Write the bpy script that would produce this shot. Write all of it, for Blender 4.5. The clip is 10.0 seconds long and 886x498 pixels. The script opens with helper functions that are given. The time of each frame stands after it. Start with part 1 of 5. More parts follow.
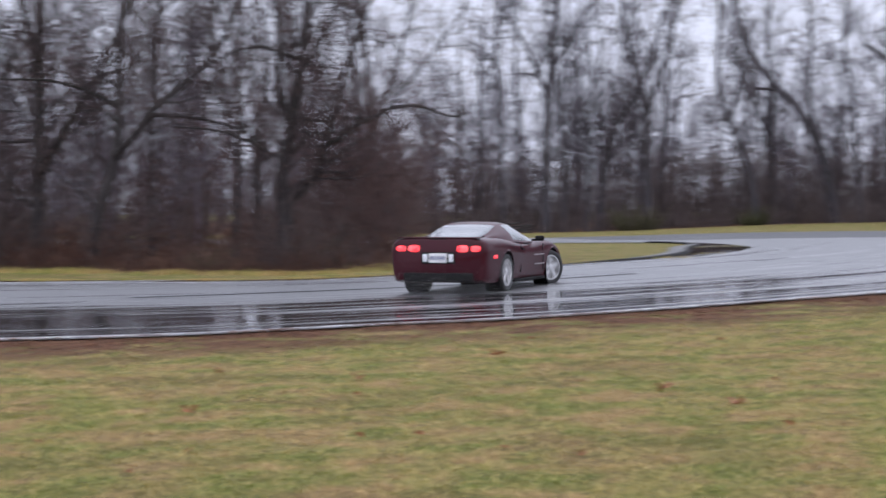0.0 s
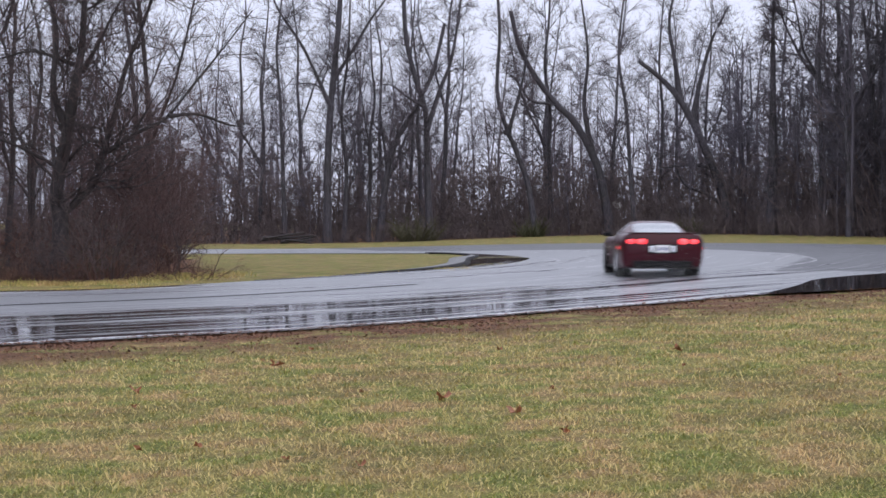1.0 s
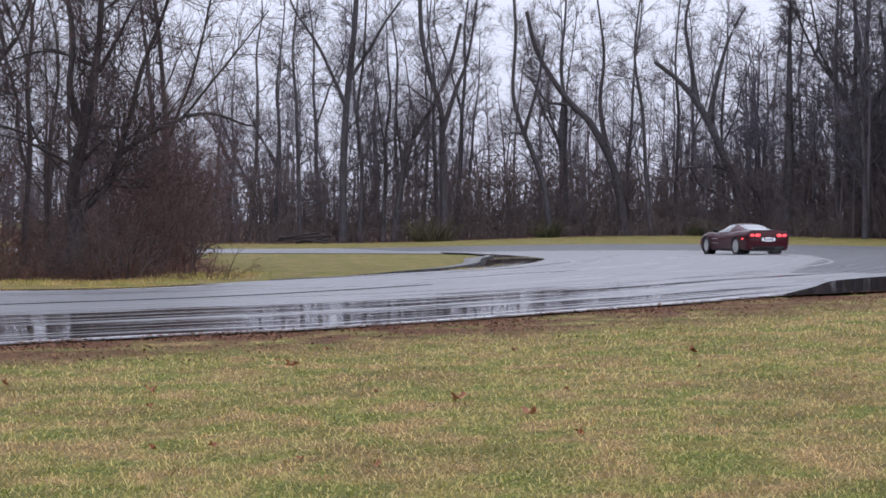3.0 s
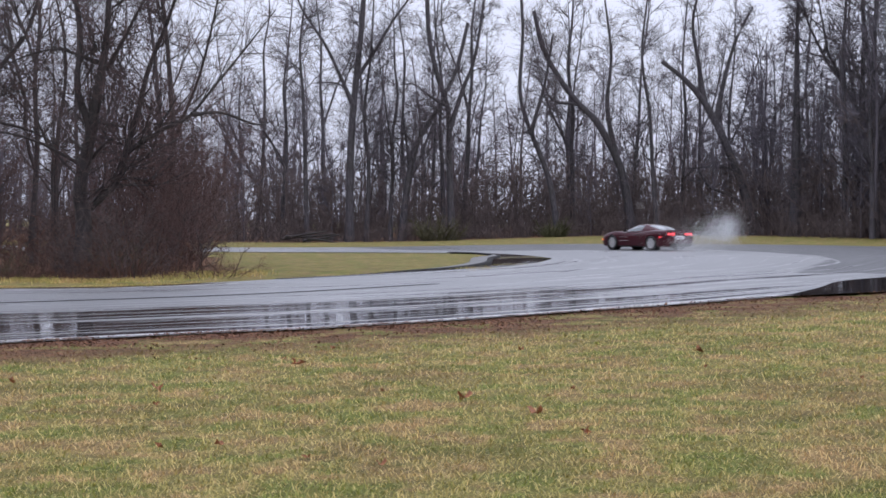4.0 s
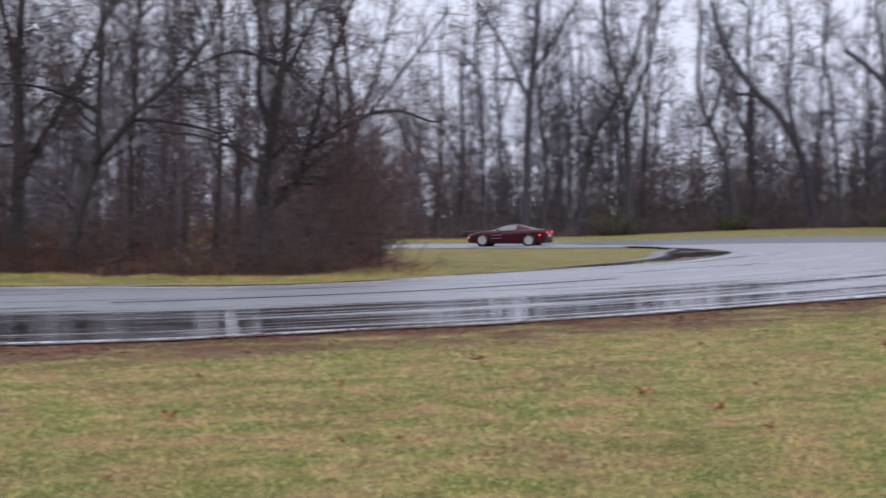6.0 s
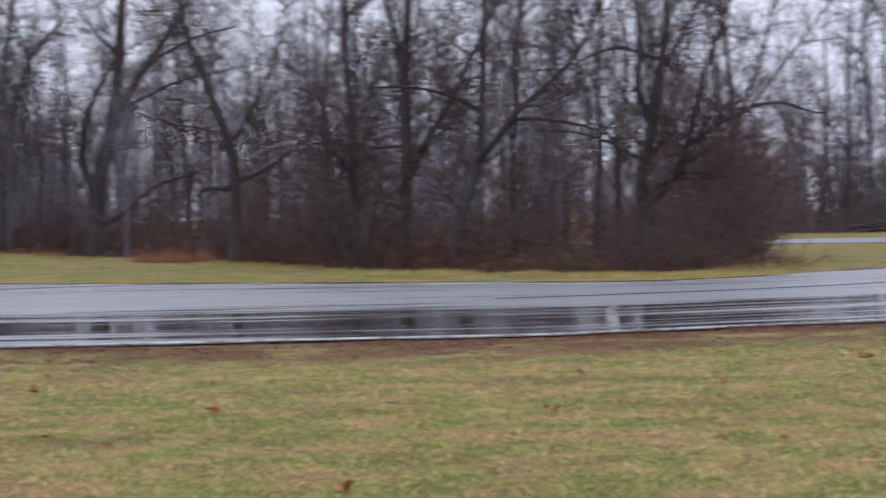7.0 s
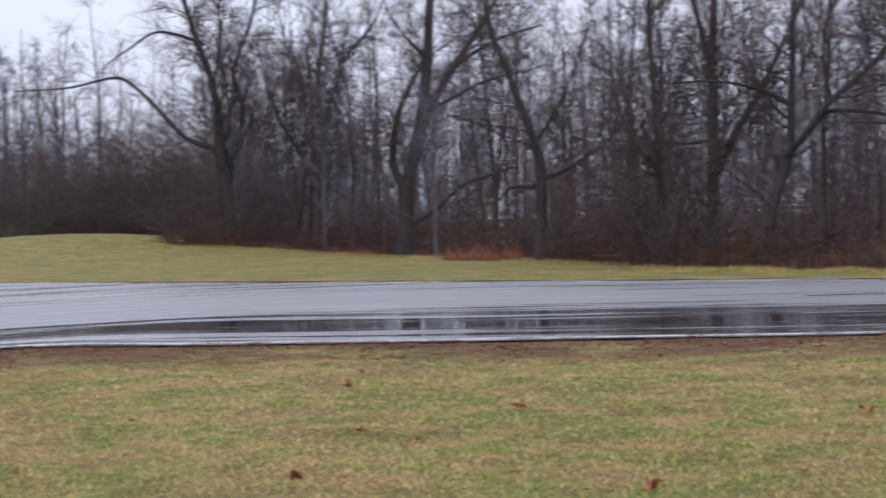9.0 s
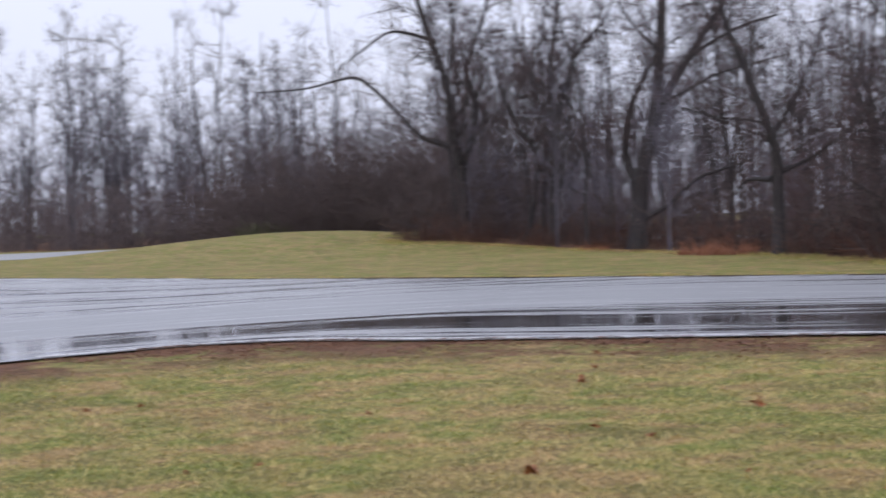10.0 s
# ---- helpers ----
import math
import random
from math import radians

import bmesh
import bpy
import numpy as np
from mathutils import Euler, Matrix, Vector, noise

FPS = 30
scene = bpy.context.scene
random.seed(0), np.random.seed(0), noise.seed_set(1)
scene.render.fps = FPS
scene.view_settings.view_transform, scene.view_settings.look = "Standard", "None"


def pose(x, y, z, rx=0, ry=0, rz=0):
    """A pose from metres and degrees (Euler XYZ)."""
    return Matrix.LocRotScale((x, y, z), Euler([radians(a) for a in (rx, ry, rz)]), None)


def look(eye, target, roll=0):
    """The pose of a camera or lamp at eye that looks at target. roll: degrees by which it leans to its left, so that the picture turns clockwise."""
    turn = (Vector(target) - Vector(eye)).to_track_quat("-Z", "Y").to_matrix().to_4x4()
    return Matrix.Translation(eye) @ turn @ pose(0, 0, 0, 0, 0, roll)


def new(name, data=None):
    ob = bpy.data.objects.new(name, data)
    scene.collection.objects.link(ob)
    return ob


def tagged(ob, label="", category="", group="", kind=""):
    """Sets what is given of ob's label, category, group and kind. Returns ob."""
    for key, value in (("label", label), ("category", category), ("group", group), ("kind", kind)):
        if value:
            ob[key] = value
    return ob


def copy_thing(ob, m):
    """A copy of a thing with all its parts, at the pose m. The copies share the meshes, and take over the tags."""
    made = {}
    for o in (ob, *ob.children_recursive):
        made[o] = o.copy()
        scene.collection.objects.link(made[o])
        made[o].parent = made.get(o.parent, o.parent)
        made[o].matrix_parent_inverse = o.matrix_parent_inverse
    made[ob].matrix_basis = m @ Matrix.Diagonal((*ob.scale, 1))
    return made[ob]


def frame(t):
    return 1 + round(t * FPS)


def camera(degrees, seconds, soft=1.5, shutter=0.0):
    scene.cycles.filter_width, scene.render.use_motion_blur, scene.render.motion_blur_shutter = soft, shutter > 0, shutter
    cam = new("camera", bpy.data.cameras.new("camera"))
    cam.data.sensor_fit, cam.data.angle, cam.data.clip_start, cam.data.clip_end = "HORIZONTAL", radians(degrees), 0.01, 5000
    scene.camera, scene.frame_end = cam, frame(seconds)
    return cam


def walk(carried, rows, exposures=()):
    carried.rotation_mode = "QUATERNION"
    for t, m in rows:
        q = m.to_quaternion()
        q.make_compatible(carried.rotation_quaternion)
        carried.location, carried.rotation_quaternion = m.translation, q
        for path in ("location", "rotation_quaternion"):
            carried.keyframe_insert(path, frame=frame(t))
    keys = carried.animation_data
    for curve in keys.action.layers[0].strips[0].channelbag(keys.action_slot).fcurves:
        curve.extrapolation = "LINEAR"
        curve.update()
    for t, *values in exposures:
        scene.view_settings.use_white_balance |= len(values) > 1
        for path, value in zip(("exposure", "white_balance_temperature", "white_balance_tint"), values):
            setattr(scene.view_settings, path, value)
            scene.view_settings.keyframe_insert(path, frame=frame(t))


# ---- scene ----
EYE = 1.33
cam = camera(31.26, 10.0, soft=1.6, shutter=0.55)
# seconds, yaw, pitch, roll: a hand-held pan from one spot
PAN = [
    (0.0, 7.90, -1.33, 0.20), (0.1, 6.30, -1.31, 0.12), (0.2, 4.68, -1.27, 0.05), (0.3, 3.0, -1.22, -0.02),
    (0.4, 1.33, -1.17, -0.08), (0.5, -0.04, -1.12, -0.13), (0.6, -0.18, -1.07, -0.15), (0.7, -0.12, -1.02, -0.15), (1.0, 0.0, -0.95, -0.15),
    (1.5, 0.22, -0.95, -0.25), (2.0, 0.38, -0.94, -0.28), (2.5, 0.45, -0.93, -0.29), (4.0, 0.79, -0.97, -0.49),
    (4.5, 0.85, -0.97, -0.48), (5.0, 1.05, -1.03, -0.47), (5.2, 1.68, -1.06, -0.45), (6.3, 10.92, -1.20, 0.38),
    (6.5, 13.96, -1.19, 0.46), (7.0, 20.91, -1.18, 0.82), (7.5, 25.46, -1.13, 0.92), (8.0, 26.70, -1.17, 1.10),
    (8.5, 28.17, -1.14, 1.19), (9.0, 31.94, -1.07, 1.37), (9.5, 35.70, -1.02, 1.59), (10.0, 40.36, -1.00, 1.88),
]
walk(cam, [(t, pose(0, 0, EYE, 0, 0, yaw) @ pose(0, 0, 0, 90 + pitch, 0, 0) @ pose(0, 0, 0, 0, 0, -roll)) for t, yaw, pitch, roll in PAN])

# ---- light: a thick overcast, after rain ----
world = bpy.data.worlds.new("overcast")
scene.world = world
world.use_nodes = True
wn, wl = world.node_tree.nodes, world.node_tree.links
sky = wn.new("ShaderNodeTexSky")
sky.sky_type, sky.sun_disc = "NISHITA", False
sky.sun_elevation, sky.sun_rotation = radians(38), radians(160)
sky.air_density, sky.dust_density, sky.ozone_density = 1.0, 6.0, 1.0
cloud = wn.new("ShaderNodeMix")
cloud.data_type = "RGBA"
cloud.inputs[0].default_value = 0.92
cloud.inputs[7].default_value = (7.45, 7.8, 9.55, 1)
wl.new(sky.outputs[0], cloud.inputs[6])
# an overcast sky is brighter overhead than at the horizon
way = wn.new("ShaderNodeSeparateXYZ")
wl.new(wn.new("ShaderNodeTexCoord").outputs["Generated"], way.inputs[0])
height = wn.new("ShaderNodeMapRange")
height.inputs[1].default_value, height.inputs[2].default_value, height.inputs[3].default_value, height.inputs[4].default_value = 0.0, 1.0, 0.97, 1.9
wl.new(way.outputs[2], height.inputs[0])
dome = wn.new("ShaderNodeVectorMath")
dome.operation = "SCALE"
wl.new(cloud.outputs[2], dome.inputs[0])
wl.new(height.outputs[0], dome.inputs["Scale"])
wl.new(dome.outputs[0], wn["Background"].inputs[0])
wn["Background"].inputs[1].default_value = 0.11
sun_data = bpy.data.lights.new("sun", "SUN")
sun_data.energy, sun_data.angle, sun_data.color = 0.6, radians(90), (1.0, 0.97, 0.93)
sun = new("sun", sun_data)
sun.matrix_world = look((10, -20, 60), (0, 10, 0))


# ---- materials ----
class Mat:
    """A node material with short calls."""

    def __init__(self, name, rough=0.7, metal=0.0, color=(0.5, 0.5, 0.5), spec=0.5):
        self.m = bpy.data.materials.new(name)
        self.m.use_nodes = True
        self.t = self.m.node_tree
        self.b = self.t.nodes["Principled BSDF"]
        self.set("Roughness", rough), self.set("Metallic", metal), self.set("Base Color", (*color, 1)), self.set("Specular IOR Level", spec)

    def set(self, socket, value):
        if isinstance(value, bpy.types.NodeSocket):
            self.t.links.new(value, self.b.inputs[socket])
        else:
            self.b.inputs[socket].default_value = value

    def node(self, kind, **inputs):
        n = self.t.nodes.new(kind)
        for k, v in inputs.items():
            s = n.inputs[k.replace("_", " ")]
            if isinstance(v, bpy.types.NodeSocket):
                self.t.links.new(v, s)
            else:
                s.default_value = v
        return n

    def coords(self, kind="Object", scale=(1, 1, 1)):
        n = self.node("ShaderNodeTexCoord")
        p = self.node("ShaderNodeMapping", Vector=n.outputs[kind], Scale=scale)
        return p.outputs[0]

    def world(self, scale=(1, 1, 1)):
        n = self.node("ShaderNodeNewGeometry")
        return self.node("ShaderNodeMapping", Vector=n.outputs["Position"], Scale=scale).outputs[0]

    def noise(self, vec, scale, detail=4.0, rough=0.55):
        return self.node("ShaderNodeTexNoise", Vector=vec, Scale=scale, Detail=detail, Roughness=rough).outputs[0]

    def ramp(self, fac, stops):
        n = self.t.nodes.new("ShaderNodeValToRGB")
        self.t.links.new(fac, n.inputs[0])
        e = n.color_ramp.elements
        while len(e) < len(stops):
            e.new(0.5)
        for k, (p, c) in enumerate(stops):
            e[k].position = p
            e[k].color = (*c, 1) if isinstance(c, tuple) else (c, c, c, 1)
        return n.outputs[0]

    def mix(self, fac, a, b, blend="MIX"):
        n = self.t.nodes.new("ShaderNodeMix")
        n.data_type, n.blend_type = "RGBA", blend
        for s, v in ((n.inputs[0], fac), (n.inputs[6], a), (n.inputs[7], b)):
            if isinstance(v, bpy.types.NodeSocket):
                self.t.links.new(v, s)
            else:
                s.default_value = (*v, 1) if isinstance(v, tuple) else v
        return n.outputs[2]

    def calc(self, op, a, b=0.0, clamp=False):
        n = self.t.nodes.new("ShaderNodeMath")
        n.operation, n.use_clamp = op, clamp
        for s, v in zip(n.inputs, (a, b)):
            if isinstance(v, bpy.types.NodeSocket):
                self.t.links.new(v, s)
            else:
                s.default_value = v
        return n.outputs[0]

    def attr(self, name):
        n = self.t.nodes.new("ShaderNodeAttribute")
        n.attribute_name = name
        return n.outputs["Fac"]

    def bump(self, height, strength=0.3, distance=0.02):
        self.set("Normal", self.node("ShaderNodeBump", Height=height, Strength=strength, Distance=distance).outputs[0])


def bark_material(name, dark, light):
    k = Mat(name, 0.75, spec=0.25)
    p = k.coords("Object", (1, 1, 0.25))
    n = k.noise(p, 9, 6)
    big = k.noise(k.coords("Object", (1, 1, 0.6)), 0.9, 3)
    rnd = k.node("ShaderNodeObjectInfo").outputs["Random"]
    c = k.mix(k.ramp(n, [(0.3, 0.0), (0.7, 1.0)]), dark, light)
    c = k.mix(k.calc("MULTIPLY", k.ramp(big, [(0.45, 0.0), (0.7, 1.0)]), 0.3), c, (0.042, 0.046, 0.032))
    c = k.mix(k.calc("MULTIPLY", rnd, 0.25), c, (0.075, 0.068, 0.074))
    k.set("Base Color", c)
    k.bump(n, 0.7, 0.03)
    return k.m


BARK = bark_material("wet_bark", (0.02, 0.0175, 0.019), (0.058, 0.05, 0.052))
# the same bark, paled and blued to carry the distance haze
BARK_HAZE = bark_material("hazed_bark", (0.035, 0.033, 0.041), (0.1, 0.092, 0.107))


def twig_material(name, a, b):
    k = Mat(name, 0.8, spec=0.2)
    g = k.node("ShaderNodeNewGeometry").outputs["Random Per Island"]
    rnd = k.node("ShaderNodeObjectInfo").outputs["Random"]
    c = k.mix(g, a, b)
    c = k.mix(k.calc("MULTIPLY", rnd, 0.4), c, (0.12, 0.085, 0.08))
    k.set("Base Color", c)
    return k.m


TWIG = twig_material("brown_twigs", (0.048, 0.034, 0.037), (0.12, 0.082, 0.083))
# far twigs: haze mixed into a paler, bluer colour
TWIG_HAZE = twig_material("hazed_twigs", (0.078, 0.073, 0.093), (0.155, 0.142, 0.17))
BRUSH = twig_material("russet_brush", (0.032, 0.018, 0.014), (0.135, 0.062, 0.04))
# far undergrowth, its colour lightened for haze
BRUSH_HAZE = twig_material("hazed_brush", (0.065, 0.056, 0.062), (0.16, 0.13, 0.128))
BRUSH_RED = twig_material("reddish_twigs", (0.052, 0.032, 0.031), (0.12, 0.07, 0.064))
BRUSH_DARK = twig_material("dark_brush", (0.036, 0.03, 0.032), (0.095, 0.073, 0.07))
FERN = twig_material("rust_fern", (0.25, 0.088, 0.044), (0.44, 0.175, 0.083))
EVERGREEN = twig_material("olive_leaves", (0.03, 0.035, 0.015), (0.08, 0.085, 0.035))


def grass_material(name, blades):
    k = Mat(name, 0.5 if blades else 0.75, spec=0.3 if blades else 0.08)
    w = k.world()
    big = k.noise(w, 0.33, 5, 0.6)
    mid = k.noise(w, 1.7, 5, 0.6)
    fine = k.noise(w, 26, 5, 0.7)
    c = k.mix(k.ramp(big, [(0.42, 0.0), (0.58, 1.0)]), (0.5, 0.4, 0.15), (0.36, 0.335, 0.09))
    c = k.mix(k.ramp(mid, [(0.41, 1.0), (0.48, 0.0)]), c, (0.55, 0.36, 0.17))
    c = k.mix(k.ramp(mid, [(0.52, 0.0), (0.58, 0.95)]), c, (0.25, 0.29, 0.06))
    worn = k.noise(w, 0.62, 6, 0.72)
    c = k.mix(k.ramp(worn, [(0.38, 0.6), (0.5, 0.0)]), c, (0.26, 0.17, 0.075))
    if blades:
        g = k.node("ShaderNodeNewGeometry").outputs["Random Per Island"]
        c = k.mix(k.ramp(k.noise(w, 3.6, 6, 0.75), [(0.38, 0.7), (0.5, 0.0)]), c, (0.22, 0.16, 0.05))
        c = k.mix(k.ramp(g, [(0.55, 0.0), (0.95, 0.75)]), c, (0.76, 0.59, 0.25))
        c = k.mix(k.ramp(g, [(0.0, 0.6), (0.35, 0.0)]), c, (0.15, 0.16, 0.04))
    else:
        c = k.mix(k.ramp(fine, [(0.35, 0.6), (0.6, 0.0)]), c, (0.085, 0.075, 0.03))
        c = k.mix(k.ramp(fine, [(0.55, 0.0), (0.8, 0.6)]), c, (0.36, 0.29, 0.13))
        # thatch darker than the blades, with the shade between them in its colour
        c = k.mix(k.ramp(k.noise(w, 4.5, 6, 0.8), [(0.36, 0.75), (0.62, 0.3)]), c, (0.055, 0.055, 0.02))
    mulch = k.calc("MULTIPLY", k.attr("mulch"), k.ramp(k.noise(w, 0.8, 6, 0.7), [(0.43, 0.0), (0.53, 1.0)]))
    soil = k.mix(k.ramp(k.noise(w, 9, 5, 0.7), [(0.35, 0.0), (0.65, 1.0)]), (0.06, 0.03, 0.019), (0.2, 0.1, 0.055))
    c = k.mix(mulch, c, soil)
    litter = k.calc("MULTIPLY", k.attr("litter"), 1.0)
    leaves = k.mix(k.ramp(k.noise(w, 9, 5, 0.75), [(0.35, 0.0), (0.65, 1.0)]), (0.05, 0.028, 0.018), (0.2, 0.1, 0.055))
    c = k.mix(litter, c, leaves)
    k.set("Base Color", c)
    if blades:
        # light passes through thin blades
        glass = k.node("ShaderNodeBsdfTranslucent", Color=c)
        both = k.node("ShaderNodeMixShader", Fac=0.35)
        k.t.links.new(k.b.outputs[0], both.inputs[1]), k.t.links.new(glass.outputs[0], both.inputs[2])
        k.t.links.new(both.outputs[0], k.t.nodes["Material Output"].inputs[0])
    else:
        k.bump(fine, 0.9, 0.04)
    return k.m


GRASS = grass_material("damp_grass", False)
BLADE = grass_material("grass_blades", True)


def asphalt_material():
    k = Mat("wet_asphalt", 0.2, spec=0.55)
    uv = k.node("ShaderNodeUVMap").outputs[0]
    along = k.node("ShaderNodeMapping", Vector=uv, Scale=(0.035, 0.9, 1)).outputs[0]
    streak = k.noise(along, 1.0, 6, 0.62)
    along2 = k.node("ShaderNodeMapping", Vector=uv, Scale=(0.11, 3.2, 1)).outputs[0]
    streak2 = k.noise(along2, 1.0, 5, 0.6)
    w = k.world()
    grit = k.noise(w, 120, 3, 0.7)
    patch = k.noise(w, 0.16, 4, 0.6)
    puddle = k.attr("puddle")
    wet = k.calc("ADD", k.calc("MULTIPLY", streak, 0.8), k.calc("MULTIPLY", streak2, 0.9))
    wet = k.calc("SUBTRACT", wet, 0.35)
    wet = k.calc("ADD", wet, k.calc("MULTIPLY", k.calc("SUBTRACT", patch, 0.5), 0.25))
    wet = k.calc("ADD", wet, k.calc("MULTIPLY", puddle, 0.16))
    film = k.ramp(wet, [(0.46, 0.0), (0.64, 1.0)])
    damp = k.ramp(k.calc("ADD", k.attr("damp"), k.calc("MULTIPLY", k.calc("SUBTRACT", streak2, 0.5), 0.9)), [(0.42, 0.0), (0.58, 1.0)])
    c = k.mix(k.ramp(streak2, [(0.35, 0.0), (0.7, 1.0)]), (0.035, 0.036, 0.04), (0.075, 0.076, 0.082))
    c = k.mix(film, c, (0.028, 0.028, 0.03))
    k.set("Base Color", c)
    k.set("Roughness", k.ramp(film, [(0.0, 0.55), (0.55, 0.3), (1.0, 0.06)]))
    rip = k.calc("ADD", k.calc("MULTIPLY", grit, k.calc("SUBTRACT", 1.0, film)), k.calc("MULTIPLY", k.noise(w, 7, 3, 0.6), 0.25))
    k.bump(rip, 0.35, 0.012)
    k.set("Coat Weight", k.calc("SUBTRACT", 1.0, k.calc("MULTIPLY", damp, 0.85)))
    k.set("Coat IOR", 1.9)
    k.set("Coat Roughness", k.ramp(film, [(0.0, 0.5), (0.55, 0.24), (1.0, 0.04)]))
    return k.m


ASPHALT = asphalt_material()


def plain(name, color, rough=0.6, metal=0.0, vary=0.25, scale=6.0, spec=0.5):
    k = Mat(name, rough, metal, spec=spec)
    n = k.noise(k.coords("Object"), scale, 5)
    k.set("Base Color", k.mix(k.ramp(n, [(0.3, 0.0), (0.7, 1.0)]), tuple(v * (1 - vary) for v in color), tuple(min(1, v * (1 + vary)) for v in color)))
    return k.m


KERB = plain("dark_kerb", (0.03, 0.029, 0.03), 0.85, vary=0.4, scale=3, spec=0.12)
CONCRETE = plain("wet_concrete", (0.17, 0.17, 0.17), 0.7, scale=3, spec=0.25)
NEW_ASPHALT = plain("black_patch", (0.02, 0.02, 0.022), 0.9, vary=0.4, scale=2, spec=0.1)
POOL = Mat("standing_water", 0.03, 0.0, (0.016, 0.015, 0.015), 0.5)
POOL.bump(POOL.noise(POOL.world((1, 1, 1)), 5, 3, 0.6), 0.012, 0.01)
POOL = POOL.m
LEAF = plain("rust_leaf", (0.24, 0.085, 0.03), 0.6, vary=0.5, scale=25)
BROKEN = Mat("broken_white", 0.4)
BROKEN.set("Base Color", BROKEN.mix(BROKEN.ramp(BROKEN.noise(BROKEN.coords("Object"), 2.2, 6, 0.7), [(0.34, 0.0), (0.5, 1.0)]), (0.06, 0.06, 0.063), (0.55, 0.55, 0.56)))
LINE = BROKEN.m
DIM = Mat("broken_pale", 0.45)
DIM.set("Base Color", DIM.mix(DIM.ramp(DIM.noise(DIM.coords("Object"), 1.5, 6, 0.7), [(0.42, 0.0), (0.6, 1.0)]), (0.06, 0.06, 0.063), (0.4, 0.4, 0.41)))
FAINT = DIM.m
LITTER = twig_material("wet_litter", (0.07, 0.034, 0.022), (0.27, 0.13, 0.07))
WHITE_BOARD = plain("white_board", (0.6, 0.6, 0.6), 0.5, vary=0.2, scale=4)


# ---- the lie of the land ----
def ease(u):
    u = np.clip(u, 0, 1)
    return u * u * (3 - 2 * u)


def land(x, y):
    """Height of the ground: a bank that rises to the right, a dip beyond the bend, a grassy mound on the left."""
    x, y = np.asarray(x, float), np.asarray(y, float)
    z = 0.30 * np.tanh(x / 10) - 0.14 * ease((y - 50) / 18) + 0.3 * ease((y - 95) / 40) * ease((x + 5) / 30)
    return z + 1.45 * np.exp(-(((x + 64) / 13) ** 2 + ((y - 64) / 12) ** 2))


def smooth_line(points, steps):
    """A Catmull-Rom curve through the points."""
    p = np.array(points, float)
    p = np.vstack([2 * p[0] - p[1], p, 2 * p[-1] - p[-2]])
    out = []
    for i in range(1, len(p) - 2):
        for s in np.linspace(0, 1, steps, endpoint=False):
            a, b, c, d = p[i - 1:i + 3]
            out.append(0.5 * (2 * b + (c - a) * s + (2 * a - 5 * b + 4 * c - d) * s * s + (3 * b - a - 3 * c + d) * s ** 3))
    out.append(p[-2])
    return np.array(out)


def mesh_from(name, verts, faces, material, smooth=False):
    me = bpy.data.meshes.new(name)
    v = np.asarray(verts, np.float32)
    if isinstance(faces, np.ndarray):
        n, k = faces.shape
        me.vertices.add(len(v)), me.loops.add(n * k), me.polygons.add(n)
        me.vertices.foreach_set("co", v.ravel())
        me.loops.foreach_set("vertex_index", faces.astype(np.int32).ravel())
        me.polygons.foreach_set("loop_start", np.arange(0, n * k, k, dtype=np.int32))
        me.update(calc_edges=True)
    else:
        me.from_pydata([tuple(map(float, p)) for p in v], [], faces)
    if smooth:
        me.polygons.foreach_set("use_smooth", np.ones(len(me.polygons), bool))
    me.materials.append(material)
    return me


def grid_faces(rows, cols):
    i = np.arange(rows * cols).reshape(rows, cols)
    return np.stack([i[:-1, :-1], i[:-1, 1:], i[1:, 1:], i[1:, :-1]], -1).reshape(-1, 4)


def weight(me, name, values):
    a = me.attributes.new(name, "FLOAT", "POINT")
    a.data.foreach_set("value", np.asarray(values, np.float32))


# inner edge (round the wooded island) and outer edge of the track, left to right and back
INNER = [(-150, 34), (-80, 34.5), (-51.7, 34.8), (-38, 34.2), (-29, 34.5), (-23.9, 34.8), (-20, 35.1), (-16.4, 35.3), (-12, 35.4), (-9.6, 34.9), (-7.2, 35.8),
         (-4.6, 38.6), (-1.8, 41.1), (0.4, 44.1), (2.0, 49), (2.75, 54.5), (2.9, 60), (2.6, 64.8), (1.7, 69.5), (-0.7, 75.5), (-6.7, 82.4), (-13, 85.2),
         (-30, 88), (-60, 92), (-92, 97), (-103, 88), (-97, 70), (-95, 50)]
OUTER = [(-150, 14), (-60, 6), (-30, -2), (-18.2, 1), (-17.3, 9), (-16.9, 12.6), (-16.1, 14.9), (-13.4, 15.9), (-10.5, 16.9), (-8.3, 17.6), (-5.7, 18.2),
         (-3.7, 19.2), (-1.6, 20.1), (1.4, 22.3), (5.3, 26), (13, 35), (24, 58), (27, 75), (22, 91), (9.3, 96.5), (-3, 99.5), (-12, 100),
         (-30, 101), (-60, 105), (-95, 112), (-122, 106), (-128, 86), (-128, 50)]
inner, outer = smooth_line(INNER, 10), smooth_line(OUTER, 10)


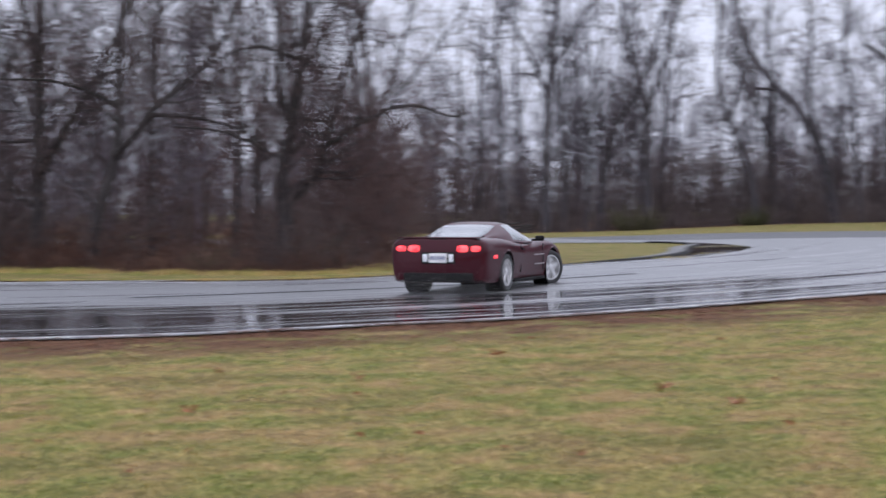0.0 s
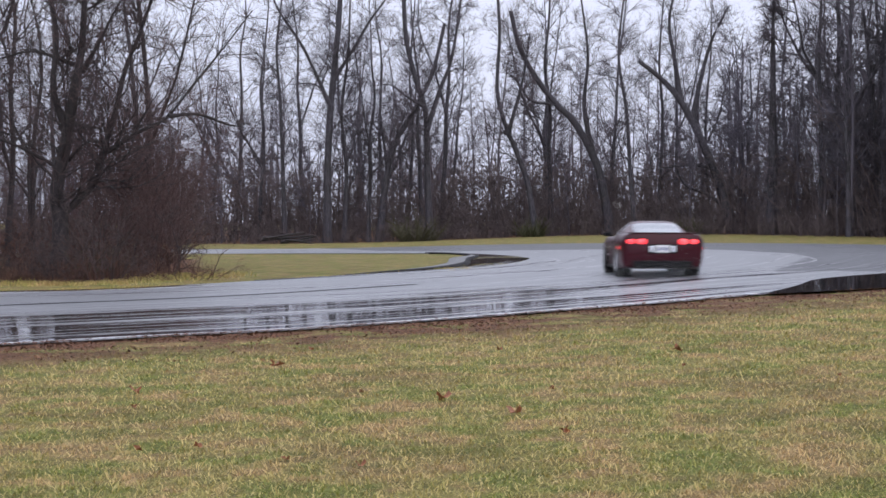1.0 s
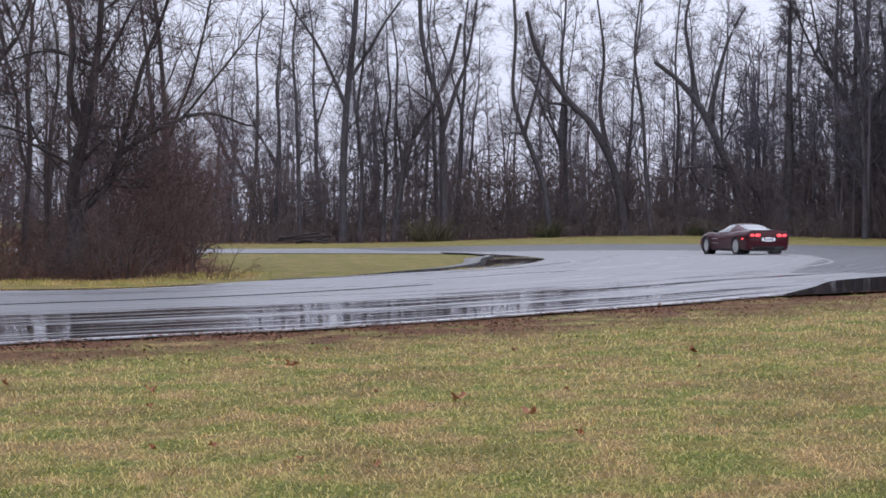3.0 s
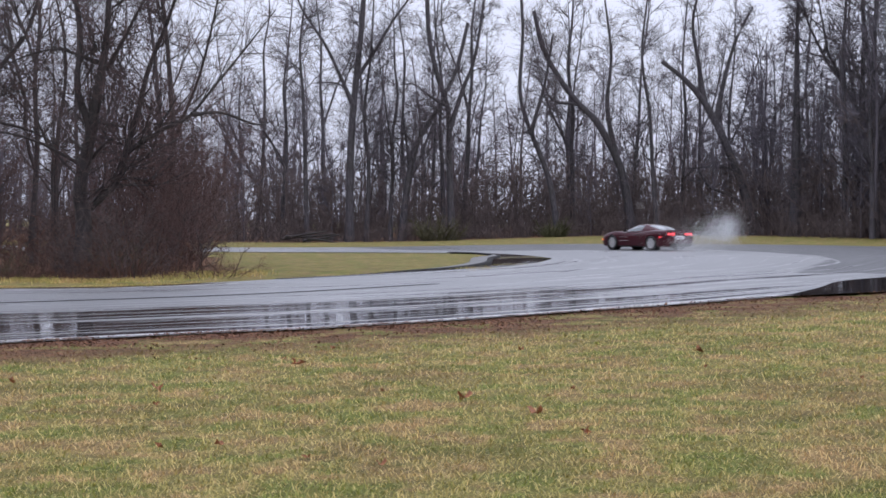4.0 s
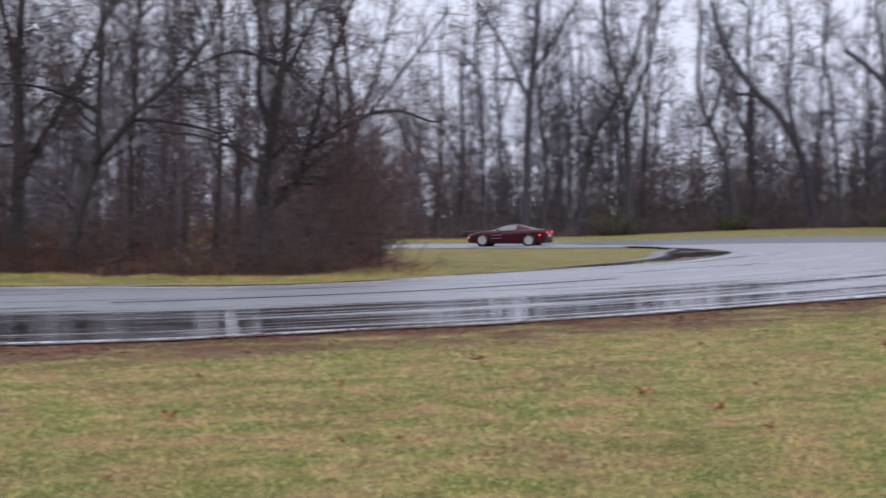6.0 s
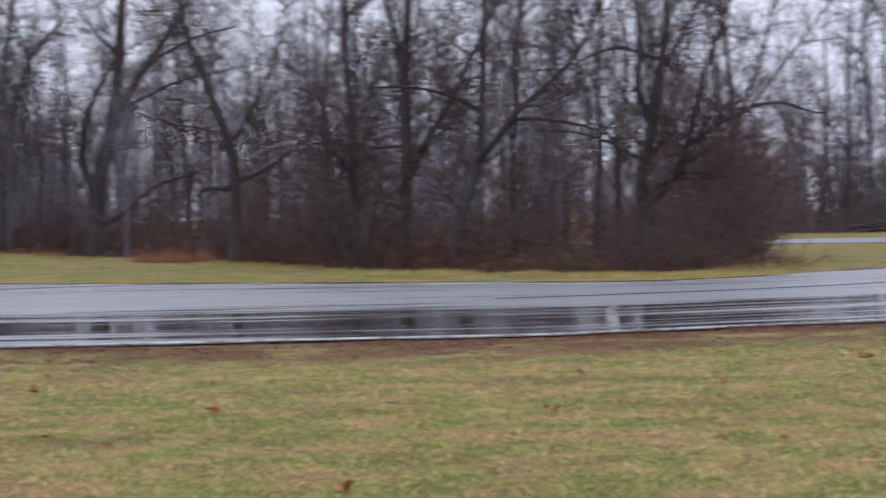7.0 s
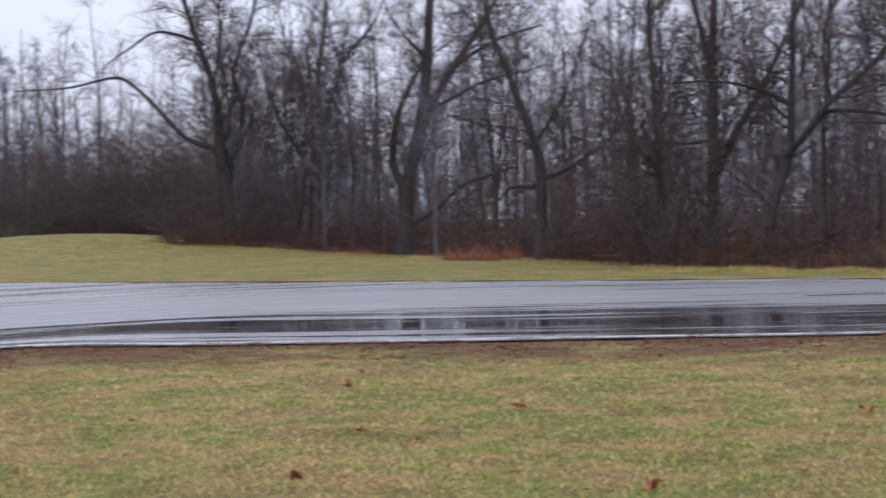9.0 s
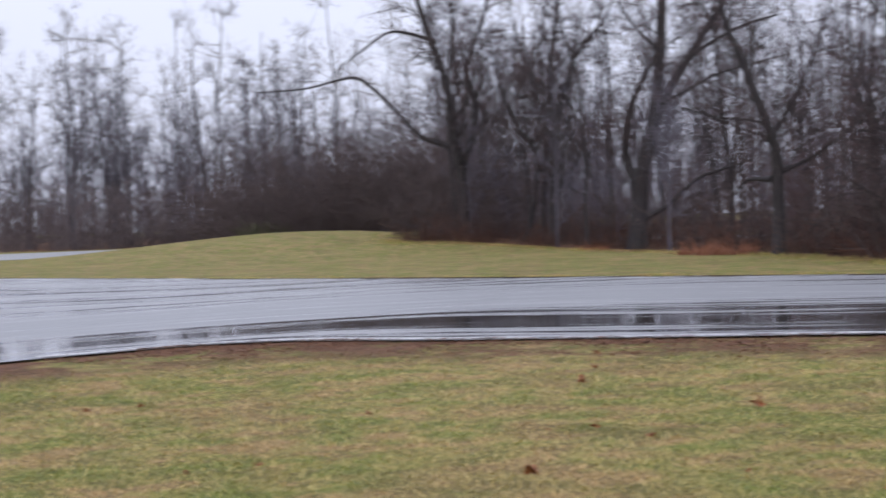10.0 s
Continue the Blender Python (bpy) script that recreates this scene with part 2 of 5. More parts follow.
def build_track():
    n, cols = len(inner), 33
    s = np.linspace(0, 1, cols)[None, :, None]
    p = outer[:, None, :] * (1 - s) + inner[:, None, :] * s
    x, y = p[..., 0], p[..., 1]
    z = land(x, y) + 0.03 + 0.05 * (s[..., 0] - s[..., 0] ** 2)
    me = mesh_from("track", np.stack([x, y, z], -1).reshape(-1, 3), grid_faces(n, cols)[:, ::-1], ASPHALT, True)
    mid = (inner + outer) / 2
    run = np.concatenate([[0], np.cumsum(np.linalg.norm(np.diff(mid, axis=0), axis=1))])
    u = np.repeat(run[:, None], cols, 1)
    v = np.linalg.norm(p - outer[:, None, :], axis=2)
    uv = np.stack([u, v], -1).reshape(-1, 2)
    loops = np.empty(len(me.loops), np.int32)
    me.loops.foreach_get("vertex_index", loops)
    me.uv_layers.new(name="UVMap").data.foreach_set("uv", uv[loops].astype(np.float32).ravel())
    # standing water along the near side of the straight
    straight = 1 - ease((x - 0) / 9)
    verge = np.linalg.norm(p - inner[:, None, :], axis=2)
    low = np.exp(-((v - 3.6) / 2.9) ** 2) * straight * (y < 40) + 1.3 * np.exp(-(verge / 0.9) ** 2) * (y < 37) - 0.55 * np.exp(-((v - 12.5) / 5.0) ** 2) * straight * (y < 40) - 0.42 * ease((x - 0) / 5) - 0.4 * ease((y - 38) / 8) - 0.3 * (y > 60)
    weight(me, "puddle", low.ravel())
    bound = np.interp(y, [36, 42, 49, 59, 68, 72, 75, 78, 85, 100], [7.5, 9.2, 11.3, 13, 13, 12, 7.3, 1, -3, -8])
    weight(me, "damp", (ease((x - bound + 0.8) / 1.6) * (y > 36)).ravel())
    ob = tagged(new("road", me), "wet grey asphalt race track with streaks and puddles", "road", kind="structure")
    return ob


build_track()


def distance_to(line, x, y):
    d = np.full(x.shape, 1e9)
    for a, b in zip(line[:-1], line[1:]):
        ab = b - a
        t = np.clip(((x - a[0]) * ab[0] + (y - a[1]) * ab[1]) / (ab @ ab + 1e-9), 0, 1)
        d = np.minimum(d, np.hypot(x - a[0] - t * ab[0], y - a[1] - t * ab[1]))
    return d


def inside(poly, x, y):
    hit = np.zeros(x.shape, bool)
    for (x0, y0), (x1, y1) in zip(poly, poly[1:] + poly[:1]):
        cross = (y0 > y) != (y1 > y)
        hit ^= cross & (x < (x1 - x0) * (y - y0) / (y1 - y0 + 1e-12) + x0)
    return hit


# where the trees stand: the island wood, and the wood beyond the bend
GROVE = [(-6.9, 46.5), (-7.0, 42.5), (-9, 39.0), (-12, 40.5), (-15.5, 41.6), (-20, 43.8), (-28, 52), (-38, 60), (-48, 63.5), (-52, 62), (-54.5, 60), (-58, 68), (-66, 82), (-80, 88), (-70, 90), (-45, 86), (-30, 83), (-16, 80), (-11.2, 72), (-9.0, 58)]
WOOD = [(-215, 112), (-170, 102), (-138, 98), (-129, 113), (-97, 120), (-40, 124), (-17, 126), (0, 131), (14, 134), (26, 128), (36, 112), (44, 95), (60, 90), (140, 90), (140, 330), (-400, 330), (-400, 98)]


def build_ground():
    def lines(parts):
        return np.unique(np.concatenate(parts))
    gx = lines([np.linspace(-2500, -420, 14), np.linspace(-400, -130, 30), np.linspace(-125, -26, 56), np.arange(-25, 15, 0.5), np.linspace(15, 60, 24), np.linspace(65, 400, 30), np.linspace(420, 2500, 14)])
    gy = lines([np.linspace(-2500, -60, 16), np.linspace(-50, 4, 16), np.arange(5, 46, 0.5), np.linspace(46, 150, 60), np.linspace(155, 400, 26), np.linspace(420, 2500, 14)])
    x, y = np.meshgrid(gx, gy)
    me = mesh_from("ground", np.stack([x, y, land(x, y)], -1).reshape(-1, 3), grid_faces(len(gy), len(gx)), GRASS, True)
    near = outer[(outer[:, 0] > -20) & (outer[:, 0] < 14) & (outer[:, 1] < 36)]
    weight(me, "mulch", np.exp(-(distance_to(near, x, y) / 2.8) ** 4).ravel())
    weight(me, "litter", (inside(GROVE, x, y) | inside(WOOD, x, y)).astype(float).ravel())
    return tagged(new("ground", me), "damp mown grass, patchy green and straw brown", "grass", kind="structure")


build_ground()


# ---- trees ----
def tubes(bundles, sides, cone=False):
    """One mesh of tapered tubes. bundles: (points, radii), one line or many lines of the same length. cone: each ends in a point, in triangles."""
    vs, fs, base = [], [], 0
    ang = np.arange(sides) * 2 * np.pi / sides
    ca, sa = np.cos(ang)[:, None], np.sin(ang)[:, None]
    for p, r in bundles:
        if p.ndim == 2:
            p, r = p[None], r[None]
        m, n = r.shape
        d = np.gradient(p, axis=1)
        d /= np.linalg.norm(d, axis=2, keepdims=True) + 1e-9
        ref = np.where(np.abs(d[..., 2:3]) < 0.9, np.array([0, 0, 1.0]), np.array([1.0, 0, 0]))
        a = np.cross(d, ref)
        a /= np.linalg.norm(a, axis=2, keepdims=True) + 1e-9
        b = np.cross(d, a)
        ring = p[:, :, None] + r[:, :, None, None] * (ca * a[:, :, None] + sa * b[:, :, None])
        each = (n - 1) * sides + 1 if cone else n * sides
        start = base + np.arange(m)[:, None, None] * each
        i = start + np.arange(n * sides).reshape(1, n, sides)
        j = np.roll(i, -1, axis=2)
        if cone:
            vs.append(np.concatenate([ring[:, :-1].reshape(m, -1, 3), p[:, -1:]], 1).reshape(-1, 3))
            if n > 2:
                q = np.stack([i[:, :-2], j[:, :-2], j[:, 1:-1], i[:, 1:-1]], -1).reshape(-1, 4)
                fs += [q[:, [0, 1, 2]], q[:, [0, 2, 3]]]
            tip = np.broadcast_to(start[:, 0] + each - 1, (m, sides))
            fs.append(np.stack([i[:, n - 2], j[:, n - 2], tip], -1).reshape(-1, 3))
        else:
            vs.append(ring.reshape(-1, 3))
            fs.append(np.stack([i[:, :-1], j[:, :-1], j[:, 1:], i[:, 1:]], -1).reshape(-1, 4))
        base += m * each
    return np.concatenate(vs), np.concatenate(fs)


def shoots(rng, start, way, length, n, r0, r1, wander=0.12, lift=0.25):
    """Crooked tapering branches, many at once."""
    p, d = [np.asarray(start, float)], np.asarray(way, float)
    d = d / np.linalg.norm(d, axis=1, keepdims=True)
    for _ in range(n - 1):
        p.append(p[-1] + d * (length / (n - 1))[:, None])
        d = d + rng.normal(0, wander, d.shape) + (0, 0, lift * 0.3)
        d /= np.linalg.norm(d, axis=1, keepdims=True)
    s = np.linspace(0, 1, n)
    return np.stack(p, 1), np.asarray(r0)[:, None] * (1 - s) + r1 * s


def shoot(rng, start, way, length, n, r0, r1, wander=0.12, lift=0.25):
    """One crooked tapering branch."""
    p, r = shoots(rng, [start], [way], np.array([length]), n, np.array([r0]), r1, wander, lift)
    return p[0], r[0]


def sprouts(rng, bundle, counts, lo, hi, length, n, thick, out, lift, wander=0.14, shrink=0.5):
    """Branches along each line of a bundle, between its fractions lo and hi."""
    p, r = bundle if bundle[0].ndim == 3 else (bundle[0][None], bundle[1][None])
    which = np.repeat(np.arange(len(p)), counts)
    m = len(which)
    f = rng.uniform(lo, hi, m)
    k = f * (p.shape[1] - 1)
    i = np.minimum(k.astype(int), p.shape[1] - 2)
    d = p[which, i + 1] - p[which, i]
    at = p[which, i] + d * (k - i)[:, None]
    d /= np.linalg.norm(d, axis=1, keepdims=True) + 1e-9
    side = rng.normal(0, 1, (m, 3))
    side -= d * (side * d).sum(1, keepdims=True)
    side /= np.linalg.norm(side, axis=1, keepdims=True) + 1e-9
    a = (out * rng.uniform(0.7, 1.3, m))[:, None]
    long = np.broadcast_to(length, len(p))[which] * (1 - shrink * f) * rng.uniform(0.55, 1.25, m)
    r0 = np.minimum(thick * rng.uniform(0.8, 1.2, m) * (1 - 0.4 * f), 0.8 * r[which, i] + 0.004)
    return shoots(rng, at, d * np.cos(a) + side * np.sin(a), long, n, r0, 0.006, wander, lift)


def spans(bundle):
    """How far each line of a bundle reaches from its start."""
    p = bundle[0] if bundle[0].ndim == 3 else bundle[0][None]
    return np.linalg.norm(p[:, -1] - p[:, 0], axis=1)


def build_tree(seed, stems, limbs=13, subs=6, twigs=8, reach=0.34, low=0.3, spread=0.85, bark=BARK, twig=TWIG, twig_r=0.011, limb_r=0.1, label="", extra=(), split=False):
    """A bare tree. stems: (points, radii) of its trunk and main forks; extra: drawn limbs."""
    rng = np.random.default_rng(seed)
    tree = new("tree")
    high = max(p[-1][2] for p, _ in stems)
    grown = []
    for e, st in enumerate(stems):
        tall = spans(st)[0]
        grown.append(sprouts(rng, st, max(4, int(limbs * tall / high)), low if e == 0 else 0.15, 0.98, reach * min(tall, 18), 6, limb_r * min(1.0, tall / 15 + 0.3), spread, 0.45, 0.2))
    sub_lines = []
    for ln in grown + list(extra):
        far = spans(ln)
        sub_lines.append(sprouts(rng, ln, np.where(far < 5, subs, 2 * subs), 0.1, 1.0, np.clip(0.6 * far, 1.6, 3.6), 3 if split else 2, 0.019 if split else 0.024, 0.8, 0.35, 0.22, 0.35))
    long = 1.5 if split else 1.0
    fine = [sprouts(rng, ln, twigs, 0.05, 1.0, long * np.clip(0.5 * spans(ln), 0.6, 1.3), 2, twig_r, 0.75, 0.15, 0.25, 0.2) for ln in sub_lines]
    meshes = [("trunk", stems[:1], 8, False, bark, True)]
    if split:
        meshes += [("stem", [s], 8, False, bark, True) for s in stems[1:]] + [("limb", [s], 6, False, bark, True) for s in extra]
    elif stems[1:] or extra:
        meshes += [("fork", stems[1:] + list(extra), 6, False, bark, True)]
    meshes += [("crown", grown + sub_lines, 3, True, bark, False), ("fine_crown", fine, 3, True, twig, False)]
    for name, ls, sides, cone, mat, smooth in meshes:
        if ls:
            ob = new(name, mesh_from(name, *tubes(ls, sides, cone), mat, smooth))
            ob.parent = tree
            if name in ("crown", "fine_crown"):
                tagged(ob, kind="stuff")
    return tagged(tree, label or "bare grey-brown deciduous tree in winter", "tree", "bare trees")


def stem(points, r0, r1, steps=4):
    p = smooth_line(points, steps)
    return p, np.linspace(r0, r1, len(p)) * (1 + 0.5 * np.exp(-np.arange(len(p)) / 1.2))


def straight_stem(rng, tall, r, lean=0.05):
    n = 8
    x = np.cumsum(rng.normal(0, lean, (n, 2)) * tall / n, axis=0) * np.linspace(0.4, 1.6, n)[:, None]
    p = [(x[i, 0] - x[0, 0], x[i, 1] - x[0, 1], tall * i / (n - 1) - (0.4 if i == 0 else 0)) for i in range(n)]
    return stem(p, r, 0.03)


def forked_stems(rng, tall, r, forks, lean=0.05):
    a = straight_stem(rng, tall, r, lean)
    made = [a]
    for _ in range(forks):
        k = int(len(a[0]) * rng.uniform(0.15, 0.5))
        w = rng.uniform(0, 6.28)
        s = rng.uniform(0.35, 0.8)
        made.append(shoot(rng, a[0][k], (s * math.cos(w), s * math.sin(w), 1), tall * rng.uniform(0.45, 0.65), 10, a[1][k] * 0.7, 0.03, 0.12, 0.3))
    return made


def stand(tree, x, y, turn=0.0, size=1.0):
    ob = copy_thing(tree, pose(x, y, float(land(x, y)) - 0.1, 0, 0, turn))
    ob.scale = (size, size, size)
    return ob


def scatter(rng, poly, count, gap, keep=None):
    """Places inside a polygon, no two nearer than gap."""
    px, py = np.array(poly).T
    out = []
    for _ in range(count * 40):
        x, y = rng.uniform(px.min(), px.max()), rng.uniform(py.min(), py.max())
        if not inside(poly, np.array([x]), np.array([y]))[0] or (keep and not keep(x, y)):
            continue
        if all((x - a) ** 2 + (y - b) ** 2 > gap * gap for a, b in out):
            out.append((x, y))
            if len(out) == count:
                break
    return out


def in_view(x, y, margin=2):
    a = math.degrees(math.atan2(-x, y))
    return -17 - margin < a < 57 + margin


rng = np.random.default_rng(4)
SPARE = []

# drawn trees: place, bark, twigs, then stems and limbs as (right, up) metres seen from the grass
DRAWN = [
    ((-10.9, 44.7), BARK, TWIG, [
        ("stem", 0.30, 0.08, [(0.0, -0.3), (0.1, 1.4), (0.0, 2.5), (0.3, 4.1), (0.5, 5.4), (0.7, 6.6), (0.8, 8.7)]),
        ("stem", 0.15, 0.05, [(0.1, 1.8), (0.6, 2.2), (1.1, 2.8), (1.3, 3.6), (1.6, 4.6), (1.9, 5.9), (2.4, 7.2), (2.9, 8.8)]),
        ("stem", 0.13, 0.05, [(0.3, 4.1), (-0.1, 5.3), (-0.0, 6.8), (-0.3, 8.7)]),
        ("limb", 0.08, 0.02, [(0.7, 5.8), (1.2, 6.7), (1.6, 7.5), (2.2, 8.5)]),
        ("limb", 0.08, 0.02, [(1.3, 3.5), (2.4, 4.2), (3.1, 4.6), (3.9, 5.6), (4.7, 6.6), (5.6, 7.8)]),
        ("limb", 0.07, 0.02, [(3.1, 4.6), (4.0, 4.7), (5.0, 4.4), (5.5, 4.5)]),
        ("limb", 0.07, 0.02, [(0.2, 3.0), (-0.9, 3.6), (-1.8, 3.9), (-2.9, 4.0)]),
        ("limb", 0.06, 0.02, [(0.3, 3.3), (0.8, 3.8), (1.2, 3.9)]),
        ("limb", 0.07, 0.02, [(0.5, 6.0), (-0.6, 6.4), (-1.5, 6.2), (-2.3, 5.8)]),
    ]),
    ((-16.8, 45.0), BARK, TWIG, [
        ("stem", 0.22, 0.07, [(0.0, -0.3), (0.2, 1.4), (0.6, 2.7), (0.8, 3.5), (0.9, 5.4), (1.0, 8.0), (1.0, 9.3)]),
        ("stem", 0.15, 0.05, [(0.7, 3.3), (1.3, 3.9), (2.0, 4.8), (2.7, 5.4), (3.5, 6.2), (4.2, 7.2), (4.7, 8.9)]),
        ("limb", 0.09, 0.03, [(0.8, 4.8), (-0.0, 5.2), (-1.2, 5.5), (-2.6, 5.5)]),
        ("limb", 0.09, 0.02, [(1.6, 4.5), (2.6, 4.5), (4.1, 4.2), (5.3, 3.6)]),
        ("limb", 0.07, 0.02, [(2.0, 4.9), (1.8, 6.4), (2.1, 7.9)]),
    ]),
    ((-42.9, 65.1), BARK_HAZE, TWIG_HAZE, [
        ("stem", 0.64, 0.22, [(0.0, -0.3), (0.2, 2.1), (0.4, 3.8), (1.0, 6.2), (1.4, 9.5), (1.6, 12.3), (1.8, 14.5)]),
        ("stem", 0.33, 0.14, [(0.1, 3.3), (-0.4, 4.6), (-0.1, 6.8), (0.5, 8.2), (1.2, 9.4)]),
        ("stem", 0.36, 0.11, [(0.8, 5.1), (1.5, 7.1), (2.5, 8.8), (3.7, 10.6), (4.8, 12.3), (5.4, 13.9)]),
        ("limb", 0.22, 0.06, [(0.4, 1.5), (1.6, 2.1), (3.0, 3.3), (4.1, 3.7), (5.8, 4.2)]),
        ("limb", 0.17, 0.06, [(2.3, 8.7), (3.7, 9.8), (5.3, 10.6), (7.0, 11.0)]),
        ("limb", 0.14, 0.04, [(1.2, 9.8), (0.4, 10.6), (-0.4, 11.8), (-0.7, 12.9)]),
        ("limb", 0.14, 0.04, [(1.5, 7.1), (2.8, 7.7), (4.2, 8.4), (5.9, 8.8), (7.6, 9.2)]),
    ]),
    ((-19.8, 48.1), BARK, TWIG, [
        ("stem", 0.26, 0.11, [(0.0, -0.3), (0.1, 1.6), (0.2, 4.0), (0.2, 6.4), (0.3, 8.6), (0.4, 10.3)]),
        ("stem", 0.17, 0.06, [(0.2, 2.9), (0.9, 4.2), (1.6, 5.3), (2.2, 6.5), (3.0, 8.2), (3.4, 9.6)]),
        ("stem", 0.15, 0.06, [(0.2, 5.7), (-0.0, 7.1), (-0.4, 8.6), (-0.6, 9.9)]),
        ("limb", 0.07, 0.02, [(0.2, 4.0), (-0.6, 3.9), (-1.7, 4.0), (-3.0, 4.1)]),
    ]),
    ((-21.3, 48.5), BARK, TWIG, [
        ("stem", 0.17, 0.08, [(0.0, -0.3), (-0.3, 1.6), (-0.4, 3.5), (-0.5, 6.0), (-0.6, 8.0), (-0.6, 10.3)]),
        ("limb", 0.08, 0.02, [(-0.4, 3.1), (-1.2, 4.0), (-1.6, 5.1), (-1.9, 6.6)]),
    ]),
    ((-55.9, 68.0), BARK_HAZE, TWIG_HAZE, [
        ("stem", 0.41, 0.19, [(0.0, -0.3), (-0.2, 2.6), (-0.6, 6.0), (-1.1, 9.0), (-1.9, 11.4), (-2.6, 13.8)]),
        ("stem", 0.25, 0.09, [(-0.2, 3.5), (0.6, 6.9), (0.2, 9.3), (1.2, 12.1), (1.6, 14.2)]),
        ("limb", 0.22, 0.05, [(-0.8, 5.0), (-2.5, 5.7), (-3.9, 7.2), (-5.4, 8.7), (-6.4, 9.0), (-8.8, 8.5), (-11.6, 8.4)]),
        ("limb", 0.16, 0.05, [(-1.8, 11.0), (-3.0, 11.4), (-4.1, 11.4), (-5.6, 10.5), (-6.8, 9.7)]),
    ]),
    ((-49.8, 67.6), BARK_HAZE, TWIG_HAZE, [
        ("stem", 0.33, 0.12, [(0.0, -0.3), (0.1, 2.9), (0.3, 5.9), (0.1, 8.8), (0.5, 11.5), (0.7, 14.4)]),
        ("stem", 0.21, 0.06, [(0.2, 5.6), (0.9, 8.2), (1.8, 10.3), (3.1, 11.8), (4.0, 13.9)]),
        ("limb", 0.12, 0.03, [(0.6, 8.3), (1.5, 6.5), (2.3, 2.9), (2.5, 2.0)]),
    ]),
    ((-52.2, 68.3), BARK, TWIG, [
        ("stem", 0.25, 0.06, [(0.0, -0.3), (0.4, 1.3), (0.8, 4.3), (-0.3, 6.4), (-1.0, 8.2), (-1.6, 10.9)]),
        ("limb", 0.12, 0.03, [(0.8, 4.3), (0.9, 7.3), (0.5, 10.0)]),
    ]),
    ((-28.5, 52.8), BARK, TWIG, [
        ("stem", 0.30, 0.09, [(0.0, -0.3), (-0.0, 1.7), (0.0, 3.5), (-0.2, 4.5), (-0.8, 6.2), (-1.2, 7.3), (-1.8, 9.0), (-1.9, 11.2)]),
        ("limb", 0.13, 0.03, [(-0.2, 2.8), (-1.1, 2.8), (-1.7, 2.2)]),
        ("limb", 0.11, 0.03, [(-0.2, 4.3), (0.7, 5.8), (1.4, 7.3), (2.1, 9.2)]),
        ("limb", 0.11, 0.03, [(0.0, 3.0), (1.3, 3.6), (2.8, 4.7), (3.5, 6.0)]),
    ]),
    ((-9.6, 131.7), BARK_HAZE, TWIG_HAZE, [
        ("stem", 0.47, 0.28, [(0.0, -0.3), (-0.0, 6.1), (0.2, 10.8), (0.5, 14.1), (0.9, 18.3), (1.1, 23.0)]),
        ("stem", 0.24, 0.09, [(0.3, 11.2), (-1.0, 14.0), (-2.2, 16.4), (-4.0, 19.1), (-5.2, 21.9)]),
        ("stem", 0.24, 0.09, [(0.5, 13.6), (2.0, 15.9), (3.4, 18.3), (5.5, 21.2)]),
        ("limb", 0.19, 0.05, [(0.2, 11.7), (-1.0, 13.1), (-3.3, 13.1)]),
    ]),
    ((-8.3, 132.7), BARK_HAZE, TWIG_HAZE, [
        ("stem", 0.28, 0.09, [(0.0, -0.3), (0.2, 6.1), (-0.2, 10.8), (0.3, 15.6), (0.5, 20.3)]),
    ]),
    ((-1.1, 134.0), BARK_HAZE, TWIG_HAZE, [
        ("stem", 0.43, 0.24, [(0.0, -0.3), (-0.2, 4.6), (-0.3, 7.4), (-0.4, 10.8), (-1.4, 14.1), (-2.1, 17.4), (-2.3, 21.7)]),
        ("stem", 0.29, 0.10, [(-0.3, 9.3), (0.8, 12.7), (1.7, 15.1), (2.3, 18.4), (2.7, 21.7)]),
        ("limb", 0.19, 0.05, [(-0.4, 11.2), (-2.1, 12.2), (-3.3, 13.1), (-4.5, 13.1)]),
    ]),
    ((-5.4, 133.9), BARK_HAZE, TWIG_HAZE, [
        ("stem", 0.43, 0.19, [(0.0, -0.3), (0.5, 4.7), (1.2, 8.0), (2.2, 9.9), (3.4, 11.9), (4.6, 14.7), (5.5, 18.5)]),
        ("limb", 0.19, 0.05, [(0.7, 6.1), (0.1, 10.9), (0.3, 15.2)]),
    ]),
    ((14.6, 137.2), BARK_HAZE, TWIG_HAZE, [
        ("stem", 0.54, 0.25, [(0.0, -0.3), (-0.9, 4.7), (-1.8, 7.2), (-3.3, 9.8), (-4.8, 11.3), (-6.5, 13.5), (-8.0, 16.2), (-8.8, 19.4)]),
        ("stem", 0.34, 0.10, [(-1.6, 6.7), (-2.4, 11.1), (-2.1, 15.5), (-2.7, 20.4)]),
        ("limb", 0.20, 0.05, [(-4.8, 11.3), (-7.0, 11.6), (-8.0, 13.0), (-9.5, 14.5)]),
    ]),
    ((24.8, 134.7), BARK_HAZE, TWIG_HAZE, [
        ("stem", 0.64, 0.24, [(0.0, -0.3), (-1.1, 3.6), (-2.2, 6.5), (-3.6, 9.6), (-4.8, 11.6), (-6.3, 13.3), (-8.2, 14.8)]),
        ("stem", 0.34, 0.10, [(-3.6, 9.6), (-2.9, 13.3), (-2.0, 16.6), (-0.6, 19.5)]),
        ("stem", 0.34, 0.10, [(-4.6, 11.3), (-5.1, 14.7), (-5.6, 18.1), (-4.9, 21.5)]),
        ("limb", 0.29, 0.07, [(-0.2, 1.9), (-2.4, 3.4), (-4.1, 4.1), (-5.0, 5.6)]),
        ("limb", 0.24, 0.07, [(-1.7, 5.5), (-3.4, 5.8), (-6.2, 5.6)]),
    ]),
    ((8.0, 135.8), BARK_HAZE, TWIG_HAZE, [
